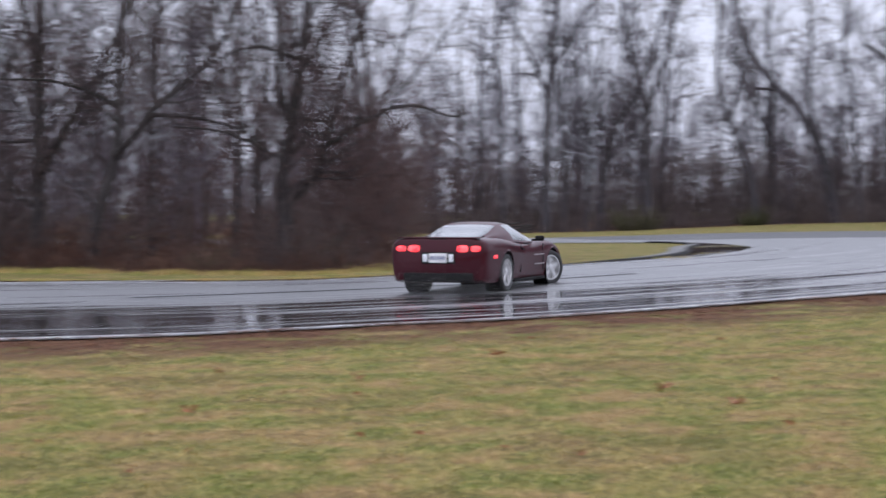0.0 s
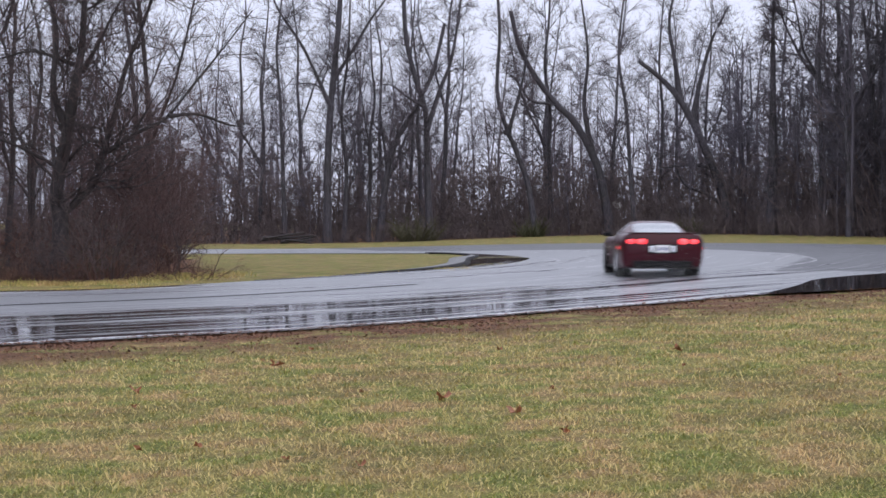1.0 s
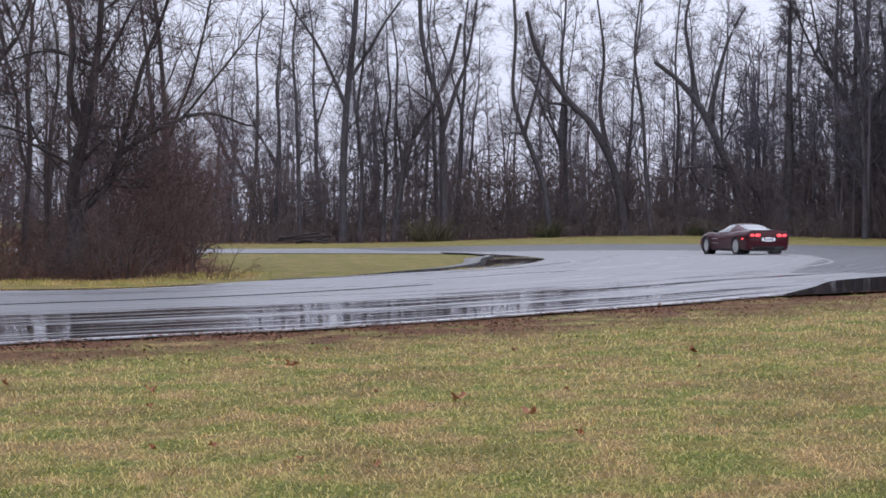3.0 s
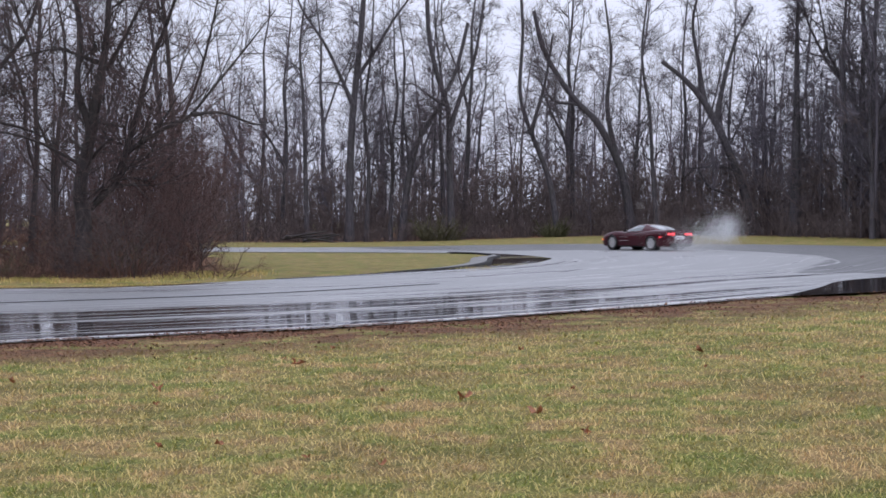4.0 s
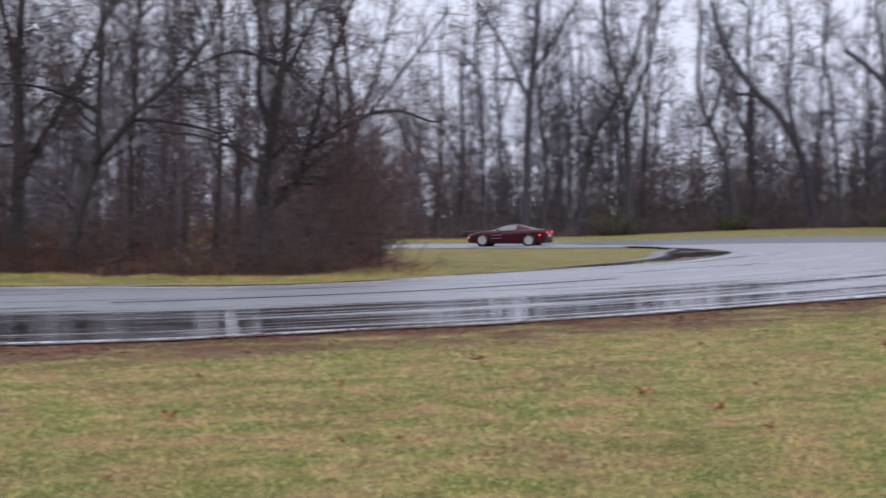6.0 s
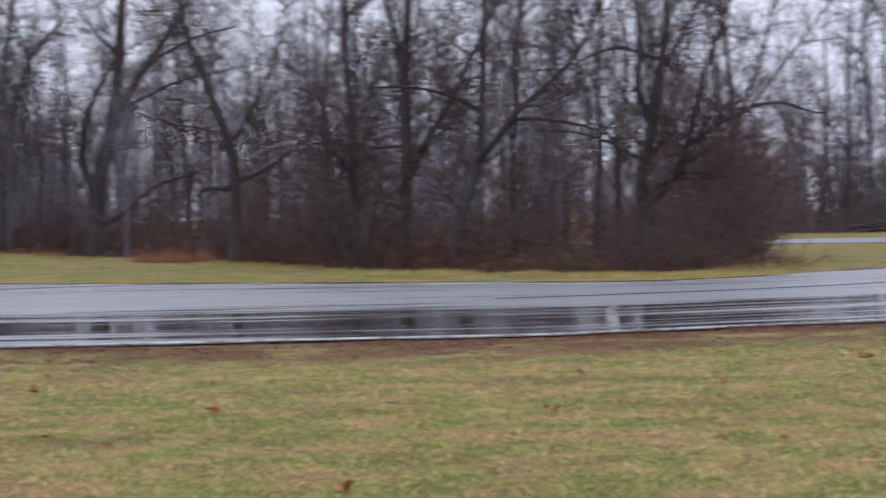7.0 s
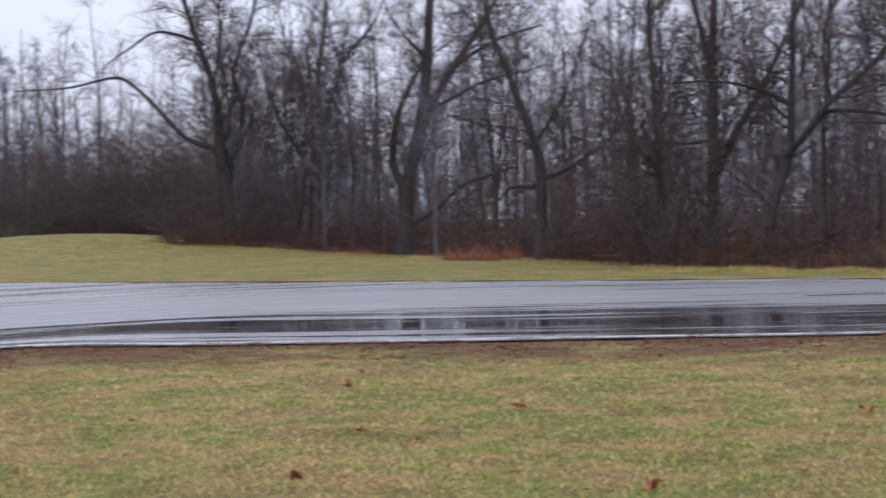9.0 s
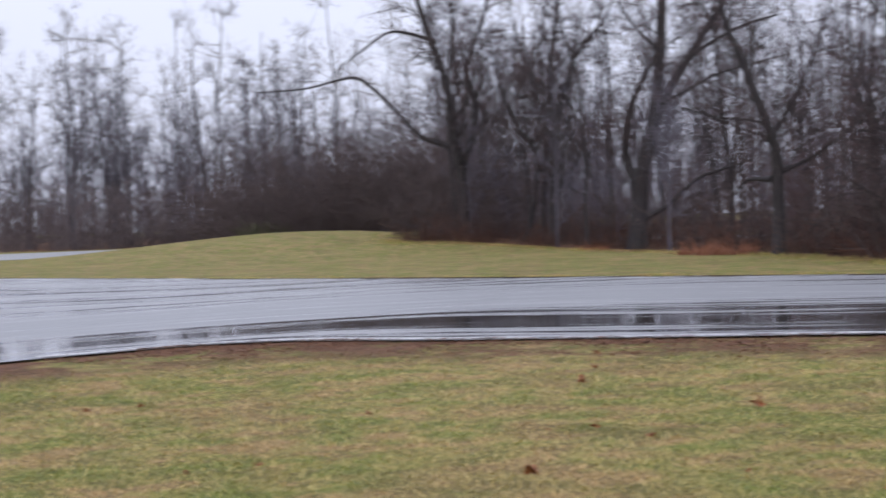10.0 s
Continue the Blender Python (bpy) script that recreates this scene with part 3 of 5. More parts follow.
        ("stem", 0.39, 0.15, [(0.0, -0.3), (-0.7, 4.3), (-1.7, 7.2), (-2.7, 9.6), (-3.4, 12.5), (-3.2, 17.4), (-3.5, 22.2)]),
        ("stem", 0.24, 0.10, [(-2.5, 8.7), (-1.3, 13.0), (-0.6, 17.4)]),
    ]),
    ((-13.0, 130.4), BARK_HAZE, TWIG_HAZE, [
        ("stem", 0.28, 0.09, [(0.0, -0.3), (-0.2, 6.1), (-0.4, 11.6), (-0.7, 15.8), (-0.3, 20.0)]),
    ]),
    ((32.9, 123.7), BARK_HAZE, TWIG_HAZE, [
        ("stem", 0.41, 0.18, [(0.0, -0.3), (-0.5, 5.3), (-1.2, 10.6), (-1.8, 15.0), (-2.3, 19.9)]),
        ("stem", 0.32, 0.14, [(1.3, 0.9), (1.0, 6.1), (0.5, 11.9), (-0.2, 17.6)]),
    ]),
    ((16.3, 134.0), BARK_HAZE, TWIG_HAZE, [
        ("stem", 0.29, 0.10, [(0.0, -0.3), (-0.5, 5.6), (-0.8, 10.3), (-1.5, 15.1), (-1.1, 19.9)]),
    ]),
]


def drawn_trees():
    for k, ((x, y), bark, twig, lines) in enumerate(DRAWN):
        # beyond 100 m bark and twigs carry the haze in their colour
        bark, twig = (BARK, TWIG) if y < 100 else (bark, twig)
        g = np.random.default_rng(600 + k)
        stems, limbs = [], []
        for kind, r0, r1, pts in lines:
            drift = np.cumsum(g.normal(0, 0.25, len(pts))) * (1.0 if kind == "limb" or stems else 0.4)
            ln = stem([(a, drift[i] - drift[0], b) for i, (a, b) in enumerate(pts)], (0.85 if y < 55 else 0.7) * r0, (0.85 if y < 55 else 0.7) * r1, 5)
            (stems if kind == "stem" else limbs).append(ln)
        near = y < 55
        t = build_tree(600 + k, stems, 24, 9 if near else 8, 9, 0.5 if near else 0.3, 0.2, 0.9, bark, twig, 0.008 if near else 0.012 if y < 100 else 0.015, 0.045 if y < 100 else 0.06, "large bare tree with crooked wet limbs", limbs, True)
        t.matrix_basis = pose(x, y, float(land(x, y)), 0, 0, math.degrees(math.atan2(-x, y)))


drawn_trees()


def kinds(count, seed, far):
    made = []
    for k in range(count):
        r = np.random.default_rng(seed + k)
        tall = r.uniform(19, 24) if far else r.uniform(14, 20)
        trunk = r.uniform(0.16, 0.28) if far else r.uniform(0.09, 0.17)
        st = forked_stems(r, tall, trunk, k % 3, 0.06 if far else 0.1)
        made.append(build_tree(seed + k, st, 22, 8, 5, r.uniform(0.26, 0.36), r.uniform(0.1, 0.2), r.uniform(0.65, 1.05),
                               BARK_HAZE if far else BARK, TWIG_HAZE if far else TWIG, 0.017 if far else 0.0095, 0.06 if far else 0.05))
    SPARE.extend(made)
    return made


FAR_KINDS, NEAR_KINDS = kinds(8, 100, True), kinds(7, 200, False)
for i, (x, y) in enumerate(scatter(rng, [(-215, 100), (-140, 99), (-131, 115), (-97, 123), (-40, 126), (-17, 130), (0, 136), (14, 139), (26, 132), (36, 114), (44, 97), (60, 92), (70, 130), (60, 165), (-40, 160), (-215, 170)], 135, 4.4, in_view)):
    stand(FAR_KINDS[i % 8], x, y, rng.uniform(0, 360), rng.uniform(0.9, 1.25))
for i, (x, y) in enumerate(scatter(rng, GROVE, 30, 3.2, lambda x, y: in_view(x, y) and y > 52 and math.atan2(-x, y) > 0.165)):
    stand(NEAR_KINDS[i % 7], x, y, rng.uniform(0, 360), rng.uniform(0.6, 1.05))
# closer wood beyond the right-hand side of the bend
for i, (x, y) in enumerate(scatter(rng, [(27, 122), (36, 108), (42, 96), (60, 90), (60, 130), (30, 134)], 46, 2.2)):
    stand(FAR_KINDS[(3 * i) % 8], x, y, rng.uniform(0, 360), rng.uniform(1.15, 1.45))
# saplings under the tall trees
SAPLINGS = []
for k in range(5):
    r = np.random.default_rng(240 + k)
    SAPLINGS.append(build_tree(240 + k, forked_stems(r, r.uniform(7, 11), r.uniform(0.05, 0.09), k % 3), 16, 5, 4, 0.34, 0.12, 0.8, BARK_HAZE, TWIG_HAZE, 0.016, 0.04, "slender leafless sapling under taller trees"))
SPARE.extend(SAPLINGS)


def joined(name, kinds_, places, material):
    """One mesh of many turned and scaled copies. places: (x, y, size)."""
    g = np.random.default_rng(66)
    data = []
    for parts in kinds_:
        vs, fs, base = [], [], 0
        for me in parts:
            v = np.empty(len(me.vertices) * 3, np.float32)
            me.vertices.foreach_get("co", v)
            me.calc_loop_triangles()
            f = np.empty(len(me.loop_triangles) * 3, np.int32)
            me.loop_triangles.foreach_get("vertices", f)
            vs.append(v.reshape(-1, 3))
            fs.append(f.reshape(-1, 3) + base)
            base += len(me.vertices)
        data.append((np.concatenate(vs), np.concatenate(fs)))
    vs, fs, base = [], [], 0
    for n, (x, y, s) in enumerate(places):
        v, f = data[n % len(data)]
        a = g.uniform(0, 6.28)
        rot = np.array([[math.cos(a), -math.sin(a), 0], [math.sin(a), math.cos(a), 0], [0, 0, 1]])
        vs.append(v @ rot.T * s + (x, y, float(land(x, y)) - 0.05))
        fs.append(f + base)
        base += len(v)
    return new(name, mesh_from(name, np.concatenate(vs), np.concatenate(fs), material))


spots = [(x, y, rng.uniform(0.7, 1.3)) for x, y in scatter(rng, [(-135, 102), (-127, 117), (-97, 124), (-40, 127), (-17, 129), (0, 134), (14, 137), (26, 130), (36, 113), (44, 98), (60, 95), (60, 145), (-40, 150), (-150, 140)], 60, 3.4, in_view)]
spots += [(x, y, rng.uniform(1.2, 2.1)) for x, y in scatter(rng, [(25, 133), (31, 118), (38, 104), (50, 98), (56, 145), (25, 150)], 46, 2.1, in_view)]
spots += [(x, y, rng.uniform(0.5, 1.0)) for x, y in scatter(rng, GROVE, 20, 2.2, lambda x, y: in_view(x, y) and y > 48 and math.atan2(-x, y) > 0.17)]
tagged(joined("saplings", [[c.data for c in t.children] for t in SAPLINGS], spots, TWIG_HAZE), "slender leafless saplings crowding under taller trees", "saplings", kind="stuff")
# a trunk wrapped in ivy twigs
g = np.random.default_rng(77)
ivy = build_tree(77, [straight_stem(g, 23, 0.5, 0.01)], 220, 4, 6, 0.09, 0.05, 1.3, BARK_HAZE, TWIG_HAZE, 0.022, 0.05, "tall tree shaggy with climbing vines")
ivy.matrix_basis = pose(26.8, 129.3, 0.4)


# ---- far woods: too many stems to tell apart, and an unseen screen ----
def far_woods():
    r = np.random.default_rng(9)
    ahead = np.array(scatter(r, [(-330, 200), (-200, 178), (-60, 160), (70, 160), (90, 250), (-330, 290)], 900, 1.7, in_view))
    # unseen stems added behind the camera, to darken reflections on the car
    behind = np.array(scatter(r, [(-70, -40), (-40, -75), (0, -85), (50, -75), (80, -40), (110, -70), (0, -130), (-110, -70)], 260, 2.4))
    bundles = []
    for spots_, tall, limbs_, wide, twigs_ in ((ahead, r.uniform(8, 24, len(ahead)), 17, 0.07, 5), (behind, r.uniform(15, 23, len(behind)), 16, 0.2, 0)):
        foot = np.column_stack([spots_, land(*spots_.T) - 0.3])
        up = np.tile((0, 0, 1.0), (len(foot), 1)) + r.normal(0, 0.05, (len(foot), 3))
        s = shoots(r, foot, up, tall, 6, r.uniform(0.1, 0.26, len(foot)), 0.04, 0.06, 0.2)
        b = sprouts(r, s, limbs_, 0.05, 1.0, tall * 0.24, 3, wide, 0.8, 0.4)
        bundles += [s, b]
        if twigs_:
            bundles.append(sprouts(r, b, twigs_, 0.1, 1, 3.0, 2, 0.078, 0.8, 0.2))
    # all these stems take the twig colour with haze in it
    ob = new("far_woods", mesh_from("far_woods", *tubes(bundles, 3, True), TWIG_HAZE))
    tagged(ob, "distant bare woods tinted for haze, plus unseen stems that darken reflections", "woods", kind="stuff")


far_woods()


# ---- undergrowth ----
def shrub_mesh(seed, tall, wide, count, mat, r=0.01, forks=5, lean=0.5, fine=0):
    g = np.random.default_rng(seed)
    a, q = g.uniform(0, 6.28, count), wide * np.sqrt(g.uniform(0, 1, count)) * 0.6
    w = lean * g.uniform(0, 1.6, count)
    foot = np.column_stack([q * np.cos(a), q * np.sin(a), np.full(count, -0.05)])
    canes = shoots(g, foot, np.column_stack([w * np.cos(a), w * np.sin(a), np.ones(count)]), tall * g.uniform(0.35, 1.0, count), 4, np.full(count, r * 1.4), r * 0.5, 0.25, -0.1)
    bundles = [canes, sprouts(g, canes, forks, 0.1, 1.0, tall * 0.42, 3 if fine else 2, r * 0.8, 0.9, -0.2, 0.35)]
    if fine:
        bundles.append(sprouts(g, bundles[1], fine, 0.1, 1.0, tall * 0.2, 2, r * 0.7, 0.8, -0.3, 0.3))
    return mesh_from("shrub", *tubes(bundles, 3, True), mat)


def build_shrub(seed, tall, wide, count, mat, label, r=0.01, forks=5, lean=0.5, fine=0):
    ob = new("shrub", shrub_mesh(seed, tall, wide, count, mat, r, forks, lean, fine))
    SPARE.append(ob)
    return tagged(ob, label, "shrub", "undergrowth")


RUSSET = [build_shrub(300 + k, 1.2 + 0.3 * k, 1.5, 17, BRUSH, "tangled russet-brown leafless brush at the wood's edge", 0.012, 5, 1.1, 3) for k in range(4)]
GREY = [build_shrub(320 + k, 3.0 + 0.7 * k, 1.8, 13, BRUSH_DARK, "grey leafless thicket under the trees", 0.015, 7, 0.6, 3) for k in range(4)]
WEEP = [build_shrub(330 + k, 7.0 + k, 1.3, 10, BRUSH_RED, "tall drooping reddish thicket of fine twigs", 0.011, 11, 0.14, 7) for k in range(2)]
FERNS = [build_shrub(340 + k, 0.8, 1.1, 70, FERN, "rust-red dead bracken on the grass edge", 0.013, 6, 1.2) for k in range(2)]
GREENS = [build_shrub(350 + k, 1.7, 1.2, 60, EVERGREEN, "dull olive evergreen bush", 0.024, 8, 0.8) for k in range(2)]

edge = smooth_line(GROVE[:12], 8)
for i in range(0, len(edge)):
    x, y = edge[i]
    tip = math.degrees(math.atan2(-x, y)) < 10.2
    tuft = (0.5 if tip else 1.0) * (0.75 + 0.5 * noise.noise((x * 0.35, y * 0.35, 3)))
    for row in range(2):
        if tip and row:
            continue
        kind = (RUSSET + GREY[:2])[rng.integers(0, 6)] if row else RUSSET[rng.integers(0, 4)]
        stand(kind, x - 0.4 * row + rng.normal(0, 0.7), y + 0.9 + 1.7 * row + abs(rng.normal(0, 0.6)), rng.uniform(0, 360), rng.uniform(0.3, 1.3) * tuft * (0.8 + 0.25 * row))
for i, (x, y) in enumerate(scatter(rng, GROVE, 78, 2.1, lambda x, y: in_view(x, y) and math.atan2(-x, y) > 0.178 and not (y < 46 and 0.215 < math.atan2(-x, y) < 0.26))):
    stand((GREY + GREY + RUSSET)[i % 12], x, y, rng.uniform(0, 360), rng.uniform(0.7, 1.45))
for x, y, s in ((-8.2, 47.0, 0.7), (-8.1, 44.5, 0.6), (-9.0, 50, 0.9), (-9.6, 54, 1.0), (-9.8, 49, 1.0), (-8.9, 46.0, 0.9), (-10.4, 59, 1.0), (-11.6, 52, 0.9), (-11.2, 63, 1.0), (-12.8, 72, 1.0), (-15.5, 50, 1.0), (-18.5, 52, 0.9), (-22.5, 51.5, 0.8), (-25.5, 54, 0.9), (-29.5, 55, 0.9), (-31, 57.5, 1.0), (-24.5, 51, 0.8)):
    stand(WEEP[int(10 * s) % 2], x, y, rng.uniform(0, 360), s)
for x, y, s in ((-33.3, 57.0, 1.0), (-34.6, 57.6, 0.9), (-32.3, 56.5, 0.8), (-36.2, 59.4, 0.55), (-46, 66, 0.6), (-47.2, 67.5, 0.5)):
    stand(FERNS[int(10 * s) % 2], 0.945 * x, 0.945 * y, rng.uniform(0, 360), 1.4 * s)
for x, y, s in ((-2.1, 129.5, 1.8), (-9.7, 44.2, 0.7), (7.5, 133, 1.3), (-76.5, 72, 1.3), (-78.5, 74, 1.6), (20, 131, 1.2), (-12.4, 42.5, 0.55)):
    stand(GREENS[int(10 * s) % 2], x, y, rng.uniform(0, 360), s)


def thicket():
    """The undergrowth along the far wood, one tangle that nobody could count."""
    g = np.random.default_rng(12)
    line = smooth_line(WOOD[:12], 18)
    meshes = [shrub_mesh(370 + k, 2.4 + 0.8 * k, 2.6, 6, BRUSH_HAZE, 0.021, 6, 0.7, 3) for k in range(4)]
    data = []
    for me in meshes:
        v = np.empty(len(me.vertices) * 3, np.float32)
        me.vertices.foreach_get("co", v)
        f = np.empty(len(me.loops), np.int32)
        me.loops.foreach_get("vertex_index", f)
        data.append((v.reshape(-1, 3), f.reshape(-1, 3)))
        bpy.data.meshes.remove(me)
    vs, fs, base, n = [], [], 0, 0
    places = [(x + g.normal(0, 1.2), y + dy + g.normal(0, 1.0), s) for x, y in line for dy, s in ((1, 0.6), (3.5, 0.9), (8, 1.7), (18, 3.4))]
    places += [(x + g.normal(0, 1.5), y - 3 + g.normal(0, 1.2), 0.9) for x, y in line if x > 12]
    for x, y, s in places:
        if not in_view(x, y):
            continue
        v, f = data[n % 4]
        n += 1
        a, s = g.uniform(0, 6.28), s * g.uniform(0.7, 1.2)
        rot = np.array([[math.cos(a), -math.sin(a), 0], [math.sin(a), math.cos(a), 0], [0, 0, 1]])
        vs.append(v @ rot.T * s + (x, y, float(land(x, y)) - 0.05))
        fs.append(f + base)
        base += len(v)
    ob = new("thicket", mesh_from("thicket", np.concatenate(vs), np.concatenate(fs), BRUSH_HAZE))
    tagged(ob, "brown leafless undergrowth along the far wood, tinted grey for haze", "undergrowth", kind="stuff")


thicket()


def dark_stand():
    """Close-grown bushes and young trees behind the grassy mound."""
    g = np.random.default_rng(14)
    bushes = [[shrub_mesh(390 + k, 7.5 + k, 3.6, 18, BRUSH_DARK, 0.022, 8, 0.4, 4)] for k in range(4)]
    places = [(x, y, g.uniform(0.8, 1.3)) for x, y in scatter(g, [(-90, 79), (-76, 74), (-67, 77), (-61, 71), (-64, 84), (-90, 98)], 52, 2.1)]
    tagged(joined("bushes", bushes, places, BRUSH_DARK), "dark close-grown leafless bushes behind a grassy mound", "bushes", kind="stuff")
    for b in bushes:
        bpy.data.meshes.remove(b[0])


dark_stand()


def low_brush():
    """Knee-high to head-high brush all through the island wood."""
    g = np.random.default_rng(15)
    kinds_ = [[shrub_mesh(410 + k, 1.6 + 0.5 * k, 2.4, 9, BRUSH, 0.02, 6, 0.9, 2)] for k in range(3)]
    places = [(x, y, g.uniform(0.7, 1.3)) for x, y in scatter(g, GROVE, 120, 1.5, lambda x, y: in_view(x, y) and math.atan2(-x, y) > 0.2 and y > 46)]
    tagged(joined("low_brush", kinds_, places, BRUSH), "russet-brown tangled brush under the island's trees", "brush", kind="stuff")
    for b in kinds_:
        bpy.data.meshes.remove(b[0])


low_brush()


# ---- the edge of the track ----
def part(name, me, parent, label=""):
    ob = new(name, me)
    ob.parent = parent
    return tagged(ob, label) if label else ob


def ribbon(name, line, across, material, lift=0.0):
    """A solid strip along a line. across: (offset to its left, height) from one side to the other."""
    p = np.asarray(line, float)
    d = np.gradient(p, axis=0)
    d /= np.linalg.norm(d, axis=1, keepdims=True)
    side = np.stack([-d[:, 1], d[:, 0]], 1)
    v = []
    for q, s in zip(p, side):
        for off, up in across:
            x, y = q + s * off
            v.append((x, y, float(land(x, y)) + up + lift))
    return mesh_from(name, np.array(v), grid_faces(len(p), len(across))[:, ::-1], material, False)


def kerb_run():
    # dark water standing round the island's tip, wider at the tip, with a pale concrete kerb behind it
    keep = (inner[:, 0] > -4.8) & (inner[:, 1] > 35) & (inner[:, 1] < 76)
    line = inner[keep]
    s = np.linspace(0, 1, len(line))
    wide = (0.4 + 1.5 * np.exp(-((s - 0.55) / 0.24) ** 2)) * np.clip(np.minimum(s, 1 - s) * 8, 0.05, 1)
    v = []
    d = np.gradient(line, axis=0)
    d /= np.linalg.norm(d, axis=1, keepdims=True)
    side = np.stack([-d[:, 1], d[:, 0]], 1)
    for q, n, w in zip(line, side, wide):
        for f, up in ((-0.12, 0.03), (0.0, 0.052), (0.5, 0.052), (0.97, 0.052), (1.0, 0.0)):
            x, y = q + n * f * w
            v.append((x, y, float(land(x, y)) + up))
    pool = new("water", mesh_from("water", np.array(v), grid_faces(len(line), 5)[:, ::-1], POOL, False))
    tagged(pool, "dark still puddle along the grass island's kerb", "puddle", kind="structure")
    v = []
    for q, n, w, t in zip(line, side, wide, s):
        for f, up in ((w - 0.03, 0.0), (w, 0.085), (w + 0.13, 0.095), (w + 0.16, 0.05)):
            x, y = q + n * f
            v.append((x, y, float(land(x, y)) + up * min(1.0, 0.1 + 5 * t)))
    kerb = new("kerb", mesh_from("kerb", np.array(v), grid_faces(len(line), 4)[:, ::-1], KERB, False))
    tagged(kerb, "low dark wet kerb round the grass island", "kerb", kind="structure")
    v = []
    k = slice(int(len(line) * 0.2), int(len(line) * 0.85))
    for q, n, w, t in zip(line[k], side[k], wide[k], np.linspace(0, 1, len(line[k]))):
        b = 0.55 * math.sin(math.pi * t) ** 0.8
        for f, up in ((w + 0.14, 0.04), (w + 0.16, 0.085), (w + 0.16 + b, 0.1), (w + 0.2 + b, 0.0)):
            x, y = q + n * f
            v.append((x, y, float(land(x, y)) + up))
    apron = new("kerb_apron", mesh_from("kerb_apron", np.array(v), grid_faces(len(line[k]), 4)[:, ::-1], CONCRETE, False))
    tagged(apron, "pale wet concrete strip behind the kerb", "kerb", kind="structure")


kerb_run()

near = outer[(outer[:, 0] > -17.0) & (outer[:, 0] < 5.6) & (outer[:, 1] < 30)]
edge_line = new("edge_line", ribbon("edge_line", near, ((0.10, 0.036), (0.10, 0.041), (0.27, 0.042), (0.27, 0.037)), LINE))
tagged(edge_line, "broken white line along the track's edge", "road marking", kind="structure")
far_side = inner[(inner[:, 0] > -60) & (inner[:, 0] < -6) & (inner[:, 1] < 37)]
far_line = new("edge_line", ribbon("edge_line", far_side, ((-1.45, 0.040), (-1.45, 0.046), (-1.3, 0.046), (-1.3, 0.040)), LINE))
tagged(far_line, "broken white line along the grass island", "road marking", kind="structure")
for path in ([(7.2, 37.5), (9.1, 41.2), (10.7, 45.5), (11.4, 50), (11.3, 54)], [(2.9, 44), (3.6, 47.5), (4.6, 53), (5.9, 60), (6.4, 63)]):
    arc = new("edge_line", ribbon("edge_line", smooth_line(path, 10), ((-0.06, 0.044), (-0.05, 0.049), (0.05, 0.049), (0.06, 0.044)), FAINT))
    tagged(arc, "broken pale line curving round the bend", "road marking", kind="structure")
# a smear of black sealant along the straight
seal_path = smooth_line([(-9.4, 27.2), (-7.0, 28.4), (-4.5, 29.8), (-3.0, 31.0), (-0.6, 33.4)], 10)
seal = new("sealed_crack", ribbon("sealed_crack", seal_path, ((-0.14, 0.046), (-0.05, 0.05), (0.05, 0.05), (0.14, 0.046)), NEW_ASPHALT))
tagged(seal, "black sealed crack along the asphalt", "road marking", kind="structure")


def rain_pool():
    a = smooth_line([(5.4, 26.2), (6.4, 28.6), (7.4, 31.3), (8.8, 33.3), (11.2, 36.0), (15, 40.0)], 8)
    b = smooth_line([(5.3, 25.6), (6.6, 26.4), (8.2, 27.6), (10.5, 29.6), (13.5, 32.5), (18, 37.5)], 8)
    s = np.linspace(0, 1, 9)[None, :, None]
    p = a[:, None] * (1 - s) + b[:, None] * s
    z = land(p[..., 0], p[..., 1]) + 0.046
    me = mesh_from("water", np.dstack([p, z]).reshape(-1, 3), grid_faces(len(a), 9), POOL, True)
    tagged(new("water", me), "wide dark pool of rain water beside the track", "puddle", kind="structure")


rain_pool()


# ---- small things in the far wood ----
def far_clutter():
    g = np.random.default_rng(55)
    pile = tagged(new("log_pile"), "dark heap of fallen logs at the wood's edge", "logs")
    pile.matrix_basis = pose(-13.0, 126.5, float(land(-13.0, 126.5)))
    for k in range(6):
        a = shoot(g, (g.uniform(-2.6, 0.5), g.uniform(-0.5, 0.8), 0.12 + 0.07 * k), (1, g.normal(0, 0.25), g.normal(0.02, 0.07)), g.uniform(2, 4), 5, g.uniform(0.08, 0.14), 0.05, 0.05, 0.0)
        part("log", mesh_from("log", *tubes([a], 7), BARK, True), pile)
    sign = tagged(new("sign"), "small white board on a post among the trunks", "sign")
    sign.matrix_basis = pose(16.0, 146.0, float(land(16.0, 146.0)))
    for name, b in (("board", (0, 0, 2.65, 0.75, 0.04, 0.6)), ("post", (0, 0.04, 1.3, 0.09, 0.06, 2.7))):
        bm = bmesh.new()
        bmesh.ops.create_cube(bm, size=1)
        bmesh.ops.scale(bm, vec=b[3:], verts=bm.verts)
        bmesh.ops.bevel(bm, geom=list(bm.edges), offset=0.008, segments=2, affect="EDGES")
        bmesh.ops.translate(bm, vec=b[:3], verts=bm.verts)
        me = bpy.data.meshes.new(name)
        bm.to_mesh(me)
        bm.free()
        me.materials.append(WHITE_BOARD if name == "board" else BARK)
        part(name, me, sign)


far_clutter()


